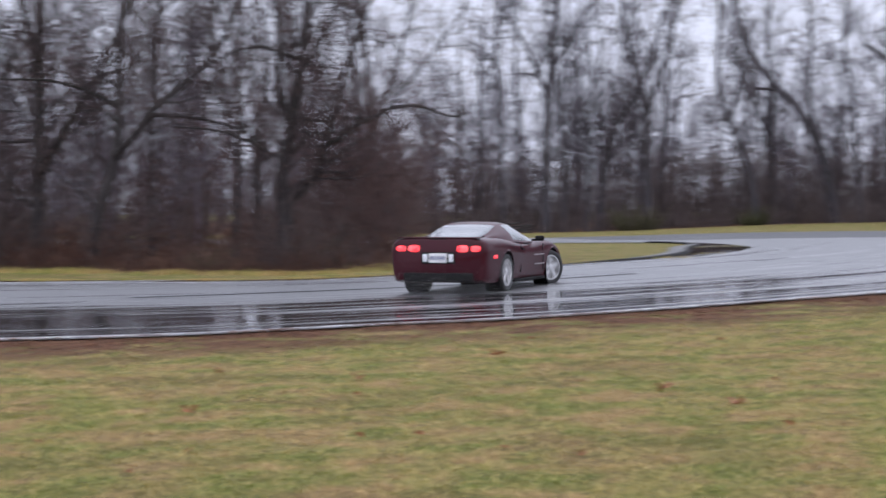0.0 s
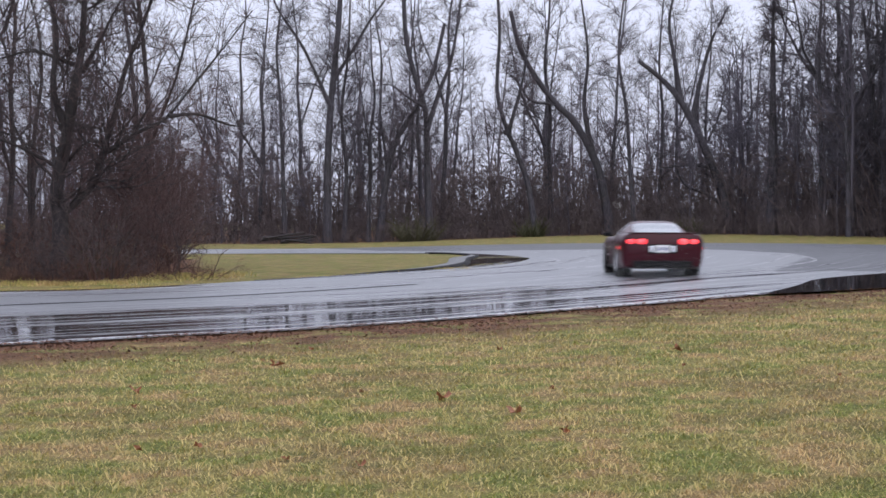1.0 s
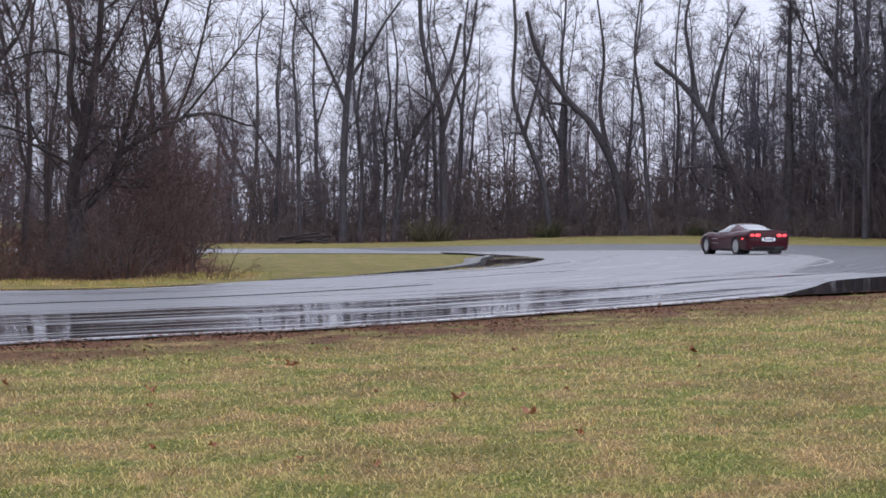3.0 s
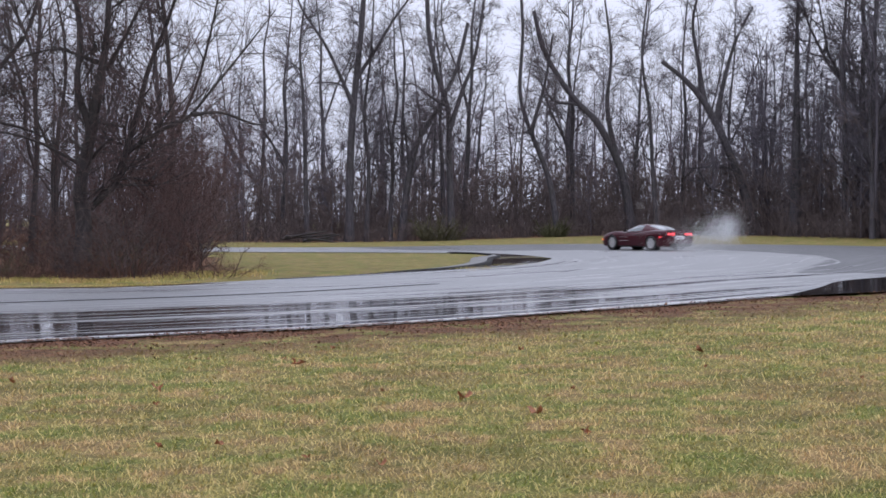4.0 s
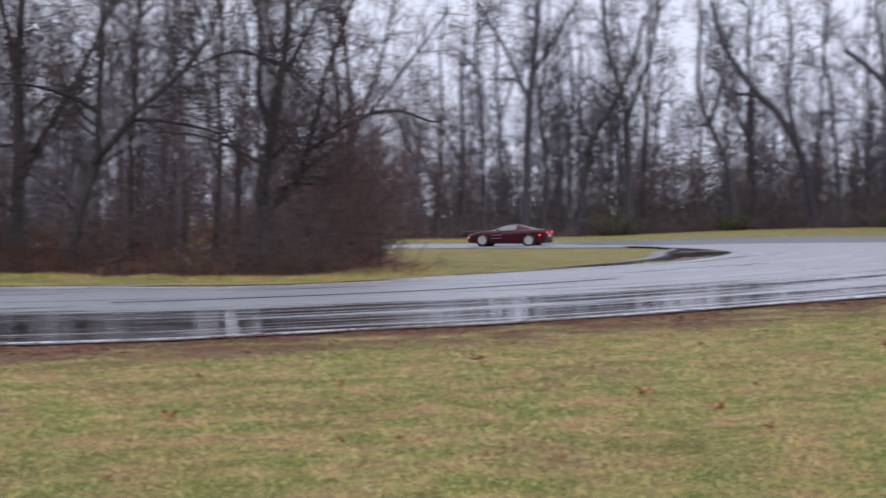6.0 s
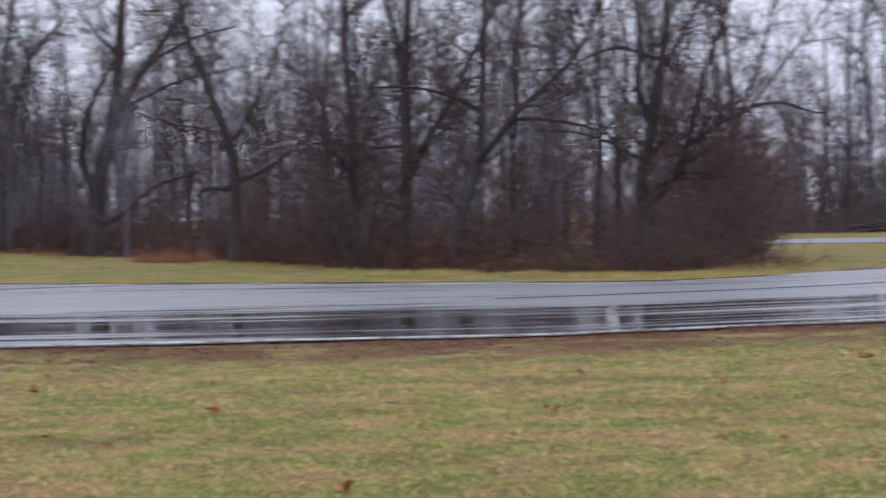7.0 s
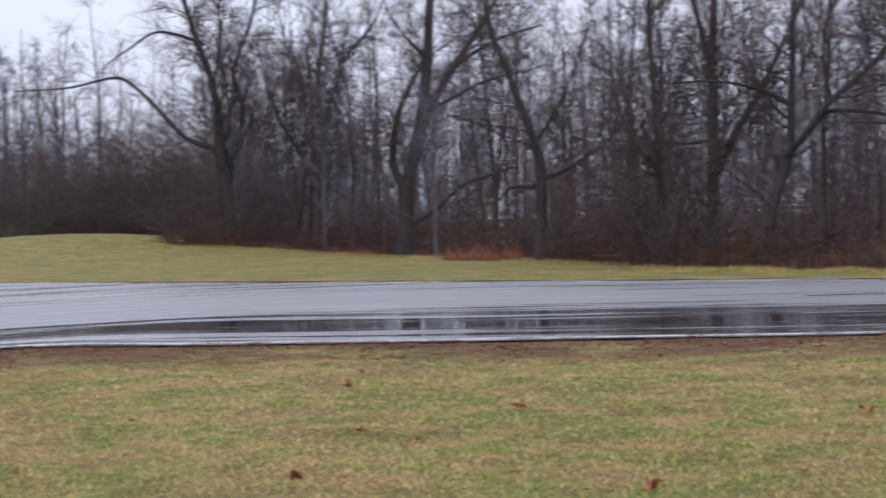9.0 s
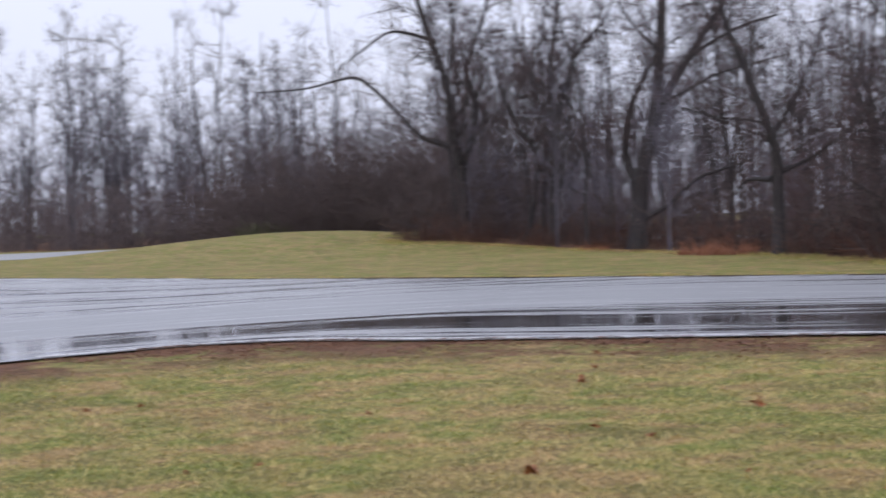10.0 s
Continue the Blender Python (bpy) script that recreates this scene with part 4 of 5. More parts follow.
# ---- grass blades and fallen leaves on the near bank ----
def near_bank(x, y):
    """True on the grass on this side of the track."""
    bank = [(-16.95, -5), (40, -5), (40, 30)] + [tuple(p) for p in outer[(outer[:, 0] < 24) & (outer[:, 0] > -17.4) & (outer[:, 1] < 58) & (outer[:, 1] > 4)][::-1]]
    return inside(bank, x, y) & ~inside([(5.2, 25.7), (6.6, 26.3), (8.2, 27.5), (10.5, 29.5), (13.5, 32.4), (30, 45), (8, 40)], x, y)


def grass_blades(count, lo, hi, size):
    g = np.random.default_rng(31)
    a, r = np.radians(g.uniform(-19, 59, count)), lo * (hi / lo) ** g.uniform(0, 1, count)
    x, y = -r * np.sin(a), r * np.cos(a)
    tuft = np.array([noise.noise((px * 1.9, py * 1.9, 0)) for px, py in zip(x[::8], y[::8])]).repeat(8)[:count]
    keep = near_bank(x, y)
    bare = np.exp(-(distance_to(near, x, y) / 2.8) ** 4)
    keep &= g.uniform(0, 1, count) > bare * np.clip(0.55 + 0.9 * tuft, 0.1, 0.92)
    x, y, r, tuft = x[keep], y[keep], r[keep], tuft[keep]
    n = len(x)
    z = land(x, y)
    long = size * g.uniform(0.5, 1.3, n) * (1 + 0.8 * np.clip(tuft, -0.6, 1)) * (0.8 + r / 40) * (1 - 0.75 * np.exp(-(distance_to(near, x, y) / 1.6) ** 2))
    wide = 0.0022 * g.uniform(0.7, 1.3, n) * (0.6 + r / 9)
    t, rise = g.uniform(0, 6.28, n), np.radians(g.uniform(6, 46, n) + 20 * np.clip(tuft, 0, 1))
    dx, dy = np.cos(t), np.sin(t)
    base = np.stack([x, y, z - 0.002], 1)
    side = np.stack([-dy, dx, 0 * x], 1) * wide[:, None]
    out = np.stack([dx, dy, 0 * x], 1)
    up = np.array([[0, 0, 1.0]])
    su, co = np.sin(rise)[:, None], np.cos(rise)[:, None]
    mid = base + (up * su * 0.65 + out * co * 0.5) * long[:, None]
    tip = base + (up * su * 0.85 + out * co * 1.05) * long[:, None]
    v = np.stack([base - side, base + side, mid + side * 0.7, mid - side * 0.7, tip], 1).reshape(-1, 3)
    i = np.arange(n)[:, None] * 5
    f = np.concatenate([i + [0, 1, 2], i + [0, 2, 3], i + [3, 2, 4]])
    me = mesh_from("grass_blades", v, f, BLADE)
    weight(me, "mulch", np.repeat(bare[keep], 5))
    weight(me, "litter", np.zeros(n * 5))
    tagged(new("grass_blades", me), "short damp grass, straw-coloured and green", "grass", kind="stuff")


grass_blades(290000, 6.6, 27.0, 0.044)


def edge_litter(count):
    """Wet bark and dead leaves washed up along the track's edge."""
    g = np.random.default_rng(33)
    shore = np.concatenate([near[near[:, 0] < 5.0], smooth_line([(5.3, 25.6), (6.6, 26.4), (8.2, 27.6), (10.5, 29.6), (13.5, 32.5)], 6)])
    k = g.uniform(0, len(shore) - 1.001, count)
    i = k.astype(int)
    p = shore[i] + (shore[i + 1] - shore[i]) * (k - i)[:, None]
    d = shore[i + 1] - shore[i]
    d /= np.linalg.norm(d, axis=1, keepdims=True)
    off = g.gamma(1.3, 0.55, count) - 0.12
    x, y = p[:, 0] + d[:, 1] * off, p[:, 1] - d[:, 0] * off
    clump = np.array([noise.noise((a * 0.9, b * 0.9, 5)) for a, b in zip(x, y)])
    keep = g.uniform(-0.45, 0.5, count) < clump
    x, y = x[keep], y[keep]
    n = len(x)
    c = np.column_stack([x, y, land(x, y) + 0.03 * (off[keep] < 0) + g.uniform(0.002, 0.02, n)])
    t, r = g.uniform(0, 6.28, n), g.uniform(0.008, 0.022, n)
    a = np.column_stack([np.cos(t), np.sin(t), g.normal(0, 0.25, n)]) * r[:, None]
    b = np.column_stack([-np.sin(t), np.cos(t), g.normal(0, 0.5, n)]) * (r * g.uniform(0.3, 0.8, n))[:, None]
    v = np.stack([c - a, c + b, c + a, c - b], 1).reshape(-1, 3)
    j = np.arange(n)[:, None] * 4
    me = mesh_from("leaf_litter", v, np.concatenate([j + [0, 1, 2], j + [0, 2, 3]]), LITTER)
    tagged(new("leaf_litter", me), "dark red-brown wet leaf litter along the track's edge", "litter", kind="stuff")


edge_litter(90000)


def verge_grass(count):
    """Longer pale grass at the foot of the brush and along the island's edge."""
    g = np.random.default_rng(34)
    rim = inner[(inner[:, 0] > -60) & (inner[:, 0] < 2.5) & (inner[:, 1] < 50)]
    rows_ = [(edge, 0.7, 0.1, (0.0, -0.5)), (rim, 0.25, 0.05, (0.0, 0.5))]
    parts_ = []
    for line, wide, tall, (sx, sy) in rows_:
        k = g.uniform(0, len(line) - 1.001, count)
        i = k.astype(int)
        p = line[i] + (line[i + 1] - line[i]) * (k - i)[:, None]
        x, y = p[:, 0] + sx + g.normal(0, wide, count), p[:, 1] + sy + g.normal(0, wide, count) * 0.7
        tuft = np.array([noise.noise((a * 0.6, b * 0.6, 9)) for a, b in zip(x, y)])
        ok = g.uniform(-0.5, 0.5, count) < tuft
        parts_.append(np.column_stack([x, y, tall * g.uniform(0.5, 1.5, count) * (1 + tuft)])[ok])
    x, y, h = np.concatenate(parts_).T
    n = len(x)
    base = np.column_stack([x, y, land(x, y) - 0.01])
    t = g.uniform(0, 6.28, n)
    side = np.column_stack([np.cos(t), np.sin(t), 0 * t]) * 0.012
    tip = base + np.column_stack([g.normal(0, 0.4, n) * h, g.normal(0, 0.4, n) * h, h])
    v = np.stack([base - side, base + side, tip], 1).reshape(-1, 3)
    me = mesh_from("verge_grass", v, np.arange(3 * n).reshape(-1, 3), BLADE)
    tagged(new("verge_grass", me), "longer straw and green grass along brush and kerb", "grass", kind="stuff")


verge_grass(22000)


def fallen_leaves():
    g = np.random.default_rng(8)
    shapes = []
    for k in range(4):
        n = 14
        a = np.linspace(0, 2 * np.pi, n, endpoint=False)
        r = 0.06 * (0.75 + 0.35 * np.cos(5 * a) * (k % 2 + 0.5)) * (1 + 0.25 * np.cos(a))
        x, y = r * np.cos(a) * 1.3, r * np.sin(a)
        z = 0.03 + 0.035 * np.sin(a * 2 + k) + g.uniform(0, 0.02, n)
        v = [(0, 0, 0.012)] + list(zip(x, y, z)) + [(0, 0, 0.009)] + list(zip(x, y, z - 0.003))
        f = [(0, 1 + i, 1 + (i + 1) % n) for i in range(n)] + [(n + 1, n + 2 + (i + 1) % n, n + 2 + i) for i in range(n)]
        f += [(1 + i, n + 2 + i, n + 2 + (i + 1) % n, 1 + (i + 1) % n) for i in range(n)]
        shapes.append(mesh_from("fallen_leaf", v, f, LEAF))
    spots = [(-2.5, 12.9), (2.3, 15.6), (0.5, 10.8), (-1.6, 15.0), (0.0, 11.8), (-3.4, 7.45), (-5.5, 7.2), (-6.0, 10.7), (-8.5, 11.9), (-3.3, 10.8)]
    for _ in range(34):
        a, r = math.radians(g.uniform(-15, 55)), g.uniform(8, 18)
        spots.append((-r * math.sin(a), r * math.cos(a)))
    for i, (x, y) in enumerate(spots):
        if near_bank(np.array([x]), np.array([y]))[0]:
            ob = new("fallen_leaf", shapes[i % 4])
            s = 0.85 if i < 10 else g.uniform(0.3, 0.55)
            ob.matrix_basis = pose(x, y, float(land(x, y)) + 0.012, g.uniform(-20, 20), g.uniform(-20, 20), g.uniform(0, 360)) @ Matrix.Scale(s, 4)
            tagged(ob, "curled rust-brown fallen leaf on the grass", "leaf", "fallen leaves")


fallen_leaves()


# ---- the sports car ----
PAINT = Mat("maroon_paint", 0.35, 0.0, (0.05, 0.006, 0.012), 0.12)
PAINT.set("Base Color", PAINT.mix(PAINT.calc("MULTIPLY", PAINT.noise(PAINT.coords("Object"), 3, 4), 0.5), (0.046, 0.002, 0.008), (0.036, 0.002, 0.007)))
PAINT.set("Coat Weight", 0.4), PAINT.set("Coat Roughness", 0.05)
PAINT = PAINT.m
TINT = Mat("tinted_glass", 0.03, 0.0, (0.03, 0.055, 0.06), 1.0)
TINT.set("Transmission Weight", 0.35), TINT.set("Coat Weight", 1.0), TINT.set("Coat Roughness", 0.02)
TINT = TINT.m
TYRE = plain("wet_tyre", (0.018, 0.018, 0.019), 0.55, vary=0.3, scale=20)
ALLOY = plain("silver_alloy", (0.62, 0.62, 0.63), 0.3, 0.75, vary=0.1, scale=15)
BLACK = plain("black_plastic", (0.01, 0.01, 0.011), 0.6, vary=0.3, scale=12, spec=0.1)
STEEL = plain("polished_steel", (0.6, 0.6, 0.6), 0.2, 1.0, vary=0.1)
PLATE = plain("white_plate", (0.78, 0.78, 0.8), 0.4, vary=0.06)
PLATE_BAR = plain("plate_bars", (0.1, 0.12, 0.25), 0.5, vary=0.1)
# pale colour for the highlight along the side creases
CREASE_GLINT = plain("crease_glint", (0.4, 0.36, 0.38), 0.3, 0.3, vary=0.1)


def glow(name, color, strength):
    k = Mat(name, 0.25, 0.0, color)
    n = k.noise(k.coords("Object"), 18, 2)
    k.set("Emission Color", k.mix(k.ramp(n, [(0.4, 0.0), (0.6, 1.0)]), color, tuple(min(1, c + 0.08) for c in color)))
    k.set("Emission Strength", strength)
    return k.m


RED_GLOW, AMBER_GLOW, WHITE_GLOW = glow("red_lamp", (1.0, 0.035, 0.05), 1.6), glow("amber_lamp", (1.0, 0.16, 0.03), 0.8), glow("white_lamp", (0.7, 0.72, 0.78), 0.12)

# along the car (y, forward): half width, height on the centre line, height of the wing, underside
BODY = [(-2.29, 0.79, 0.90, 0.87, 0.25), (-2.25, 0.87, 0.945, 0.91, 0.21), (-2.05, 0.91, 0.958, 0.925, 0.17), (-1.65, 0.932, 0.945, 0.925, 0.17),
        (-1.327, 0.936, 0.925, 0.915, 0.15), (-0.9, 0.92, 0.90, 0.88, 0.14), (-0.3, 0.888, 0.865, 0.83, 0.13), (0.3, 0.878, 0.85, 0.82, 0.13),
        (0.8, 0.888, 0.86, 0.845, 0.13), (1.1, 0.903, 0.835, 0.855, 0.13), (1.327, 0.907, 0.805, 0.845, 0.14), (1.7, 0.90, 0.725, 0.775, 0.15),
        (2.0, 0.85, 0.63, 0.67, 0.16), (2.2, 0.70, 0.53, 0.56, 0.19), (2.27, 0.50, 0.46, 0.48, 0.24)]
AXLES, HUB, ARCH = (-1.327, 1.327), 0.33, 0.375


def section(w, h, hs, zb):
    m = zb + (hs - zb) * 0.62
    return [(0, h), (0.4 * w, h), (0.66 * w, (h + hs) / 2 + 0.008), (0.84 * w, hs), (0.945 * w, hs - 0.05), (0.997 * w, hs - 0.16), (w, m), (0.985 * w, m - 0.16),
            (0.965 * w, zb + 0.13), (0.93 * w, zb + 0.04), (0.84 * w, zb), (0, zb)]


def body_mesh():
    rows = smooth_line([(y, *[c for q in section(*rest) for c in q]) for y, *rest in BODY], 9)
    half = []
    for r in rows:
        q = smooth_line(r[1:].reshape(-1, 2), 4)
        half.append(np.column_stack([q[:, 0], np.full(len(q), r[0]), q[:, 1]]))
    half = np.array(half)
    mirror = half[:, -2:0:-1] * (-1, 1, 1)
    ring = np.concatenate([half, mirror], 1)
    n, k = ring.shape[:2]
    v = ring.reshape(-1, 3).copy()
    for a in AXLES:
        d = np.hypot(v[:, 1] - a, v[:, 2] - HUB)
        near_arch = (np.abs(v[:, 0]) > 0.6) & (np.abs(d - ARCH) < 0.028)
        f = np.where(near_arch, ARCH / np.maximum(d, 1e-6), 1.0)
        v[:, 1], v[:, 2] = a + (v[:, 1] - a) * f, HUB + (v[:, 2] - HUB) * f
    faces = []
    for i in range(n - 1):
        for j in range(k):
            q = [i * k + j, i * k + (j + 1) % k, (i + 1) * k + (j + 1) % k, (i + 1) * k + j]
            c = v[q].mean(0)
            if abs(c[0]) > 0.6 and any(math.hypot(c[1] - a, c[2] - HUB) < ARCH - 0.005 for a in AXLES):
                continue
            faces.append(tuple(q))
    faces.append(tuple(range(k))[::-1])
    faces.append(tuple((n - 1) * k + j for j in range(k)))
    me = mesh_from("body", v, faces, PAINT, True)
    bm = bmesh.new()
    bm.from_mesh(me)
    bmesh.ops.recalc_face_normals(bm, faces=bm.faces)
    bm.to_mesh(me)
    bm.free()
    return me


# cabin (y): roof height, half width of the roof, half width at the belt, belt height
CABIN = [(0.86, 0.865, 0.60, 0.70, 0.845), (0.55, 0.985, 0.575, 0.765, 0.85), (0.2, 1.105, 0.54, 0.79, 0.85), (-0.05, 1.175, 0.515, 0.795, 0.855), (-0.3, 1.205, 0.505, 0.795, 0.865),
         (-0.6, 1.195, 0.51, 0.785, 0.88), (-0.95, 1.13, 0.535, 0.735, 0.90), (-1.35, 1.035, 0.56, 0.66, 0.925), (-1.8, 0.945, 0.50, 0.53, 0.93)]


def cabin_parts(car):
    rows = smooth_line([(y, 0, r, 0.5 * wt, r - 0.004, 0.85 * wt, r - 0.02, wt, r - 0.055, (wt + wb) / 2 + 0.025, (r - 0.055 + zb) / 2, wb, zb - 0.03) for y, r, wt, wb, zb in CABIN], 8)
    half = []
    for r in rows:
        q = smooth_line(r[1:].reshape(-1, 2), 4)
        half.append(np.column_stack([q[:, 0], np.full(len(q), r[0]), q[:, 1]]))
    half = np.array(half)
    full = np.concatenate([half[:, :0:-1] * (-1, 1, 1), half], 1)
    n, k = full.shape[:2]
    mid = (k - 1) // 2
    groups = {"roof": [], "windscreen": [], "rear_window": [], "side_window": [], "other_window": [], "pillars": []}
    for i in range(n - 1):
        y = (full[i, 0, 1] + full[i + 1, 0, 1]) / 2
        for j in range(k - 1):
            q = (i * k + j, (i + 1) * k + j, (i + 1) * k + j + 1, i * k + j + 1)
            e = abs(j + 0.5 - mid)
            if e < 11:
                g = "windscreen" if y > 0.1 else "rear_window" if y < -0.82 else "roof"
                if e > 9.5 and g != "roof":
                    g = "pillars"
            else:
                s = (e - 12) / 8
                g = ("side_window" if j > mid else "other_window") if -0.56 + 0.0 * s < y < 0.1 + 0.6 * s and 12.2 < e < 19 else "pillars"
            groups[g].append(q)
    flat = full.reshape(-1, 3)
    for g, faces in groups.items():
        used = sorted({i for f in faces for i in f})
        index = {o: m for m, o in enumerate(used)}
        me = mesh_from(g, flat[used], [tuple(index[i] for i in f) for f in faces], PAINT if g in ("roof", "pillars") else TINT, True)
        part("side_window" if g == "other_window" else "pillar" if g == "pillars" else g, me, car, "" if g in ("roof", "pillars") else "tinted glass reflecting the sky")


def lathe(profile, n=28):
    """A ring round the x axis from (x, radius) pairs."""
    a = np.arange(n) * 2 * np.pi / n
    v = [(x, r * math.cos(t), r * math.sin(t)) for x, r in profile for t in a]
    m = len(profile)
    f = [(i * n + j, i * n + (j + 1) % n, (i + 1) * n + (j + 1) % n, (i + 1) * n + j) for i in range(m - 1) for j in range(n)]
    return v, f


def box_at(x, y, z, sx, sy, sz, bevel=0.0, turn=None):
    bm = bmesh.new()
    bmesh.ops.create_cube(bm, size=1)
    bmesh.ops.scale(bm, vec=(sx, sy, sz), verts=bm.verts)
    if bevel:
        bmesh.ops.bevel(bm, geom=list(bm.edges), offset=bevel, segments=2, affect="EDGES", profile=0.5)
    if turn is not None:
        bmesh.ops.transform(bm, matrix=turn, verts=bm.verts)
    bmesh.ops.translate(bm, vec=(x, y, z), verts=bm.verts)
    return bm


def finish(name, bm, material, smooth=True):
    me = bpy.data.meshes.new(name)
    bm.to_mesh(me)
    bm.free()
    if smooth:
        me.polygons.foreach_set("use_smooth", np.ones(len(me.polygons), bool))
    me.materials.append(material)
    return me


def oval(x, y, z, rx, rz, depth, material, name):
    """A rounded lens facing backwards or forwards along y."""
    n = 20
    v, f = [], []
    for s, d in ((1.0, 0.0), (0.96, 0.6), (0.75, 0.95), (0.0, 1.0)):
        for j in range(n):
            a = 2 * math.pi * j / n
            ca, sa = math.cos(a), math.sin(a)
            v.append((x + rx * s * math.copysign(abs(ca) ** 0.7, ca), y + depth * d, z + rz * s * math.copysign(abs(sa) ** 0.7, sa)))
    for i in range(3):
        for j in range(n):
            f.append((i * n + j, i * n + (j + 1) % n, (i + 1) * n + (j + 1) % n, (i + 1) * n + j))
    return mesh_from(name, v, f, material, True)


WHEELS = []


def build_car():
    car = tagged(new("sports_car"), "dark maroon sports coupe sliding on the wet track, tail lights lit", "car")
    part("body", body_mesh(), car)
    cabin_parts(car)
    part("interior", finish("interior", box_at(0, -0.35, 0.90, 1.2, 1.7, 0.04, 0.015), BLACK), car)
    for s in (-1, 1):
        seat = box_at(0.33 * s, -0.42, 0.98, 0.42, 0.16, 0.2, 0.05)
        part("seat", finish("seat", seat, BLACK), car)
    # wheels in their arches
    tyre_v, tyre_f = lathe([(-0.11, 0.235), (-0.125, 0.28), (-0.115, 0.318), (-0.08, 0.329), (0.08, 0.329), (0.115, 0.318), (0.125, 0.28), (0.11, 0.235)])
    tyre_me = mesh_from("wheel", tyre_v, tyre_f, TYRE, True)
    bm = bmesh.new()
    rv, rf = lathe([(-0.1, 0.232), (0.105, 0.236), (0.112, 0.238), (0.112, 0.222), (0.06, 0.212), (0.03, 0.2), (0.03, 0.0001)])
    vs = [bm.verts.new(p) for p in rv]
    for q in rf:
        bm.faces.new([vs[i] for i in q])
    for k in range(5):
        spoke = box_at(0.085, 0.0, 0.125, 0.03, 0.075, 0.19, 0.01)
        bmesh.ops.transform(spoke, matrix=Matrix.Rotation(2 * math.pi * k / 5, 4, "X"), verts=spoke.verts)
        tmp = bpy.data.meshes.new("tmp")
        spoke.to_mesh(tmp)
        spoke.free()
        bm.from_mesh(tmp)
        bpy.data.meshes.remove(tmp)
    hub = box_at(0.095, 0, 0, 0.04, 0.11, 0.11, 0.018)
    tmp = bpy.data.meshes.new("tmp")
    hub.to_mesh(tmp)
    hub.free()
    bm.from_mesh(tmp)
    bpy.data.meshes.remove(tmp)
    rim_me = finish("rim", bm, ALLOY, False)
    well_v, well_f = lathe([(-0.30, 0.0001), (-0.30, ARCH + 0.004), (-0.012, ARCH + 0.004)], 32)
    well_me = mesh_from("wheel_well", well_v, well_f, BLACK, True)
    for y in AXLES:
        for s in (-1, 1):
            flip = pose(0, 0, 0) if s > 0 else pose(0, 0, 0, 0, 0, 180)
            well = part("wheel_well", well_me, car)
            well.matrix_basis = pose(s * 0.905, y, HUB) @ flip
            wheel = part("wheel", tyre_me, car, "black wet tyre")
            wheel.matrix_basis = pose(s * (0.80 if y < 0 else 0.785), y, 0.33) @ flip
            part("rim", rim_me, wheel, "silver five-spoke alloy rim")
            WHEELS.append((wheel, s, y))
    # tail
    for x in (-0.68, -0.445, 0.445, 0.68):
        part("tail_light", oval(x, -2.275 + 0.08 * max(0, abs(x) - 0.5), 0.76, 0.105, 0.06, -0.035, RED_GLOW, "tail_light"), car, "lit red oval tail light")
    part("plate_recess", finish("plate_recess", box_at(0, -2.285, 0.60, 0.62, 0.03, 0.2, 0.012), BLACK), car)
    plate = part("number_plate", finish("number_plate", box_at(0, -2.305, 0.60, 0.32, 0.012, 0.16, 0.004), PLATE, False), car, "white number plate")
    for i in range(6):
        part("plate_bar", finish("plate_bar", box_at(-0.115 + 0.046 * i, -2.313, 0.60, 0.026, 0.004, 0.07), PLATE_BAR, False), plate)
    for s in (-1, 1):
        part("reverse_light", finish("reverse_light", box_at(0.235 * s, -2.302, 0.60, 0.085, 0.02, 0.13, 0.008), WHITE_GLOW), car, "small white lamp beside the plate")
        part("side_marker", finish("side_marker", box_at(0.915 * s, -1.93, 0.62, 0.02, 0.15, 0.055, 0.008), RED_GLOW), car, "lit red side marker")
        part("front_marker", finish("front_marker", box_at(0.755 * s, 2.15, 0.46, 0.05, 0.14, 0.06, 0.012, Matrix.Rotation(s * 0.9, 4, "Z")), AMBER_GLOW), car, "lit amber front marker")
        part("exhaust", finish("exhaust", bmesh_ring(0.085 * s, -2.26, 0.30), STEEL), car)
        part("exhaust", finish("exhaust", bmesh_ring(0.205 * s, -2.26, 0.30), STEEL), car)
        # mirror on its foot
        mir = box_at(0.94 * s, 0.42, 0.895, 0.17, 0.09, 0.095, 0.03)
        part("mirror", finish("mirror", mir, BLACK), car)
        part("mirror_foot", finish("mirror_foot", box_at(0.83 * s, 0.44, 0.865, 0.1, 0.06, 0.04, 0.012), BLACK), car)
        part("door_handle", finish("door_handle", box_at(0.893 * s, -0.42, 0.72, 0.02, 0.15, 0.03, 0.008), BLACK), car)
        # highlights on the side vents, built as pale strips
        for z in (0.60, 0.43):
            part("side_vent", finish("side_vent", box_at(0.889 * s, 0.55, z, 0.02, 0.58, 0.018, 0.006), CREASE_GLINT), car, "pale strip painted as the highlight on the crease behind the front wheel")
        part("sill", finish("sill", box_at(0.86 * s, 0.0, 0.17, 0.08, 1.75, 0.06, 0.02), BLACK), car)
        for y in (0.78, -0.52):
            part("door_seam", finish("door_seam", box_at(0.885 * s, y, 0.55, 0.012, 0.008, 0.5), BLACK, False), car)
    part("rear_valance", finish("rear_valance", box_at(0, -2.25, 0.27, 1.3, 0.1, 0.17, 0.03), BLACK), car)
    part("spoiler_lip", finish("spoiler_lip", box_at(0, -2.24, 0.945, 1.5, 0.1, 0.022, 0.009), PAINT), car)
    part("brake_light", finish("brake_light", box_at(0, -2.26, 0.925, 0.3, 0.06, 0.016, 0.004), BLACK), car)
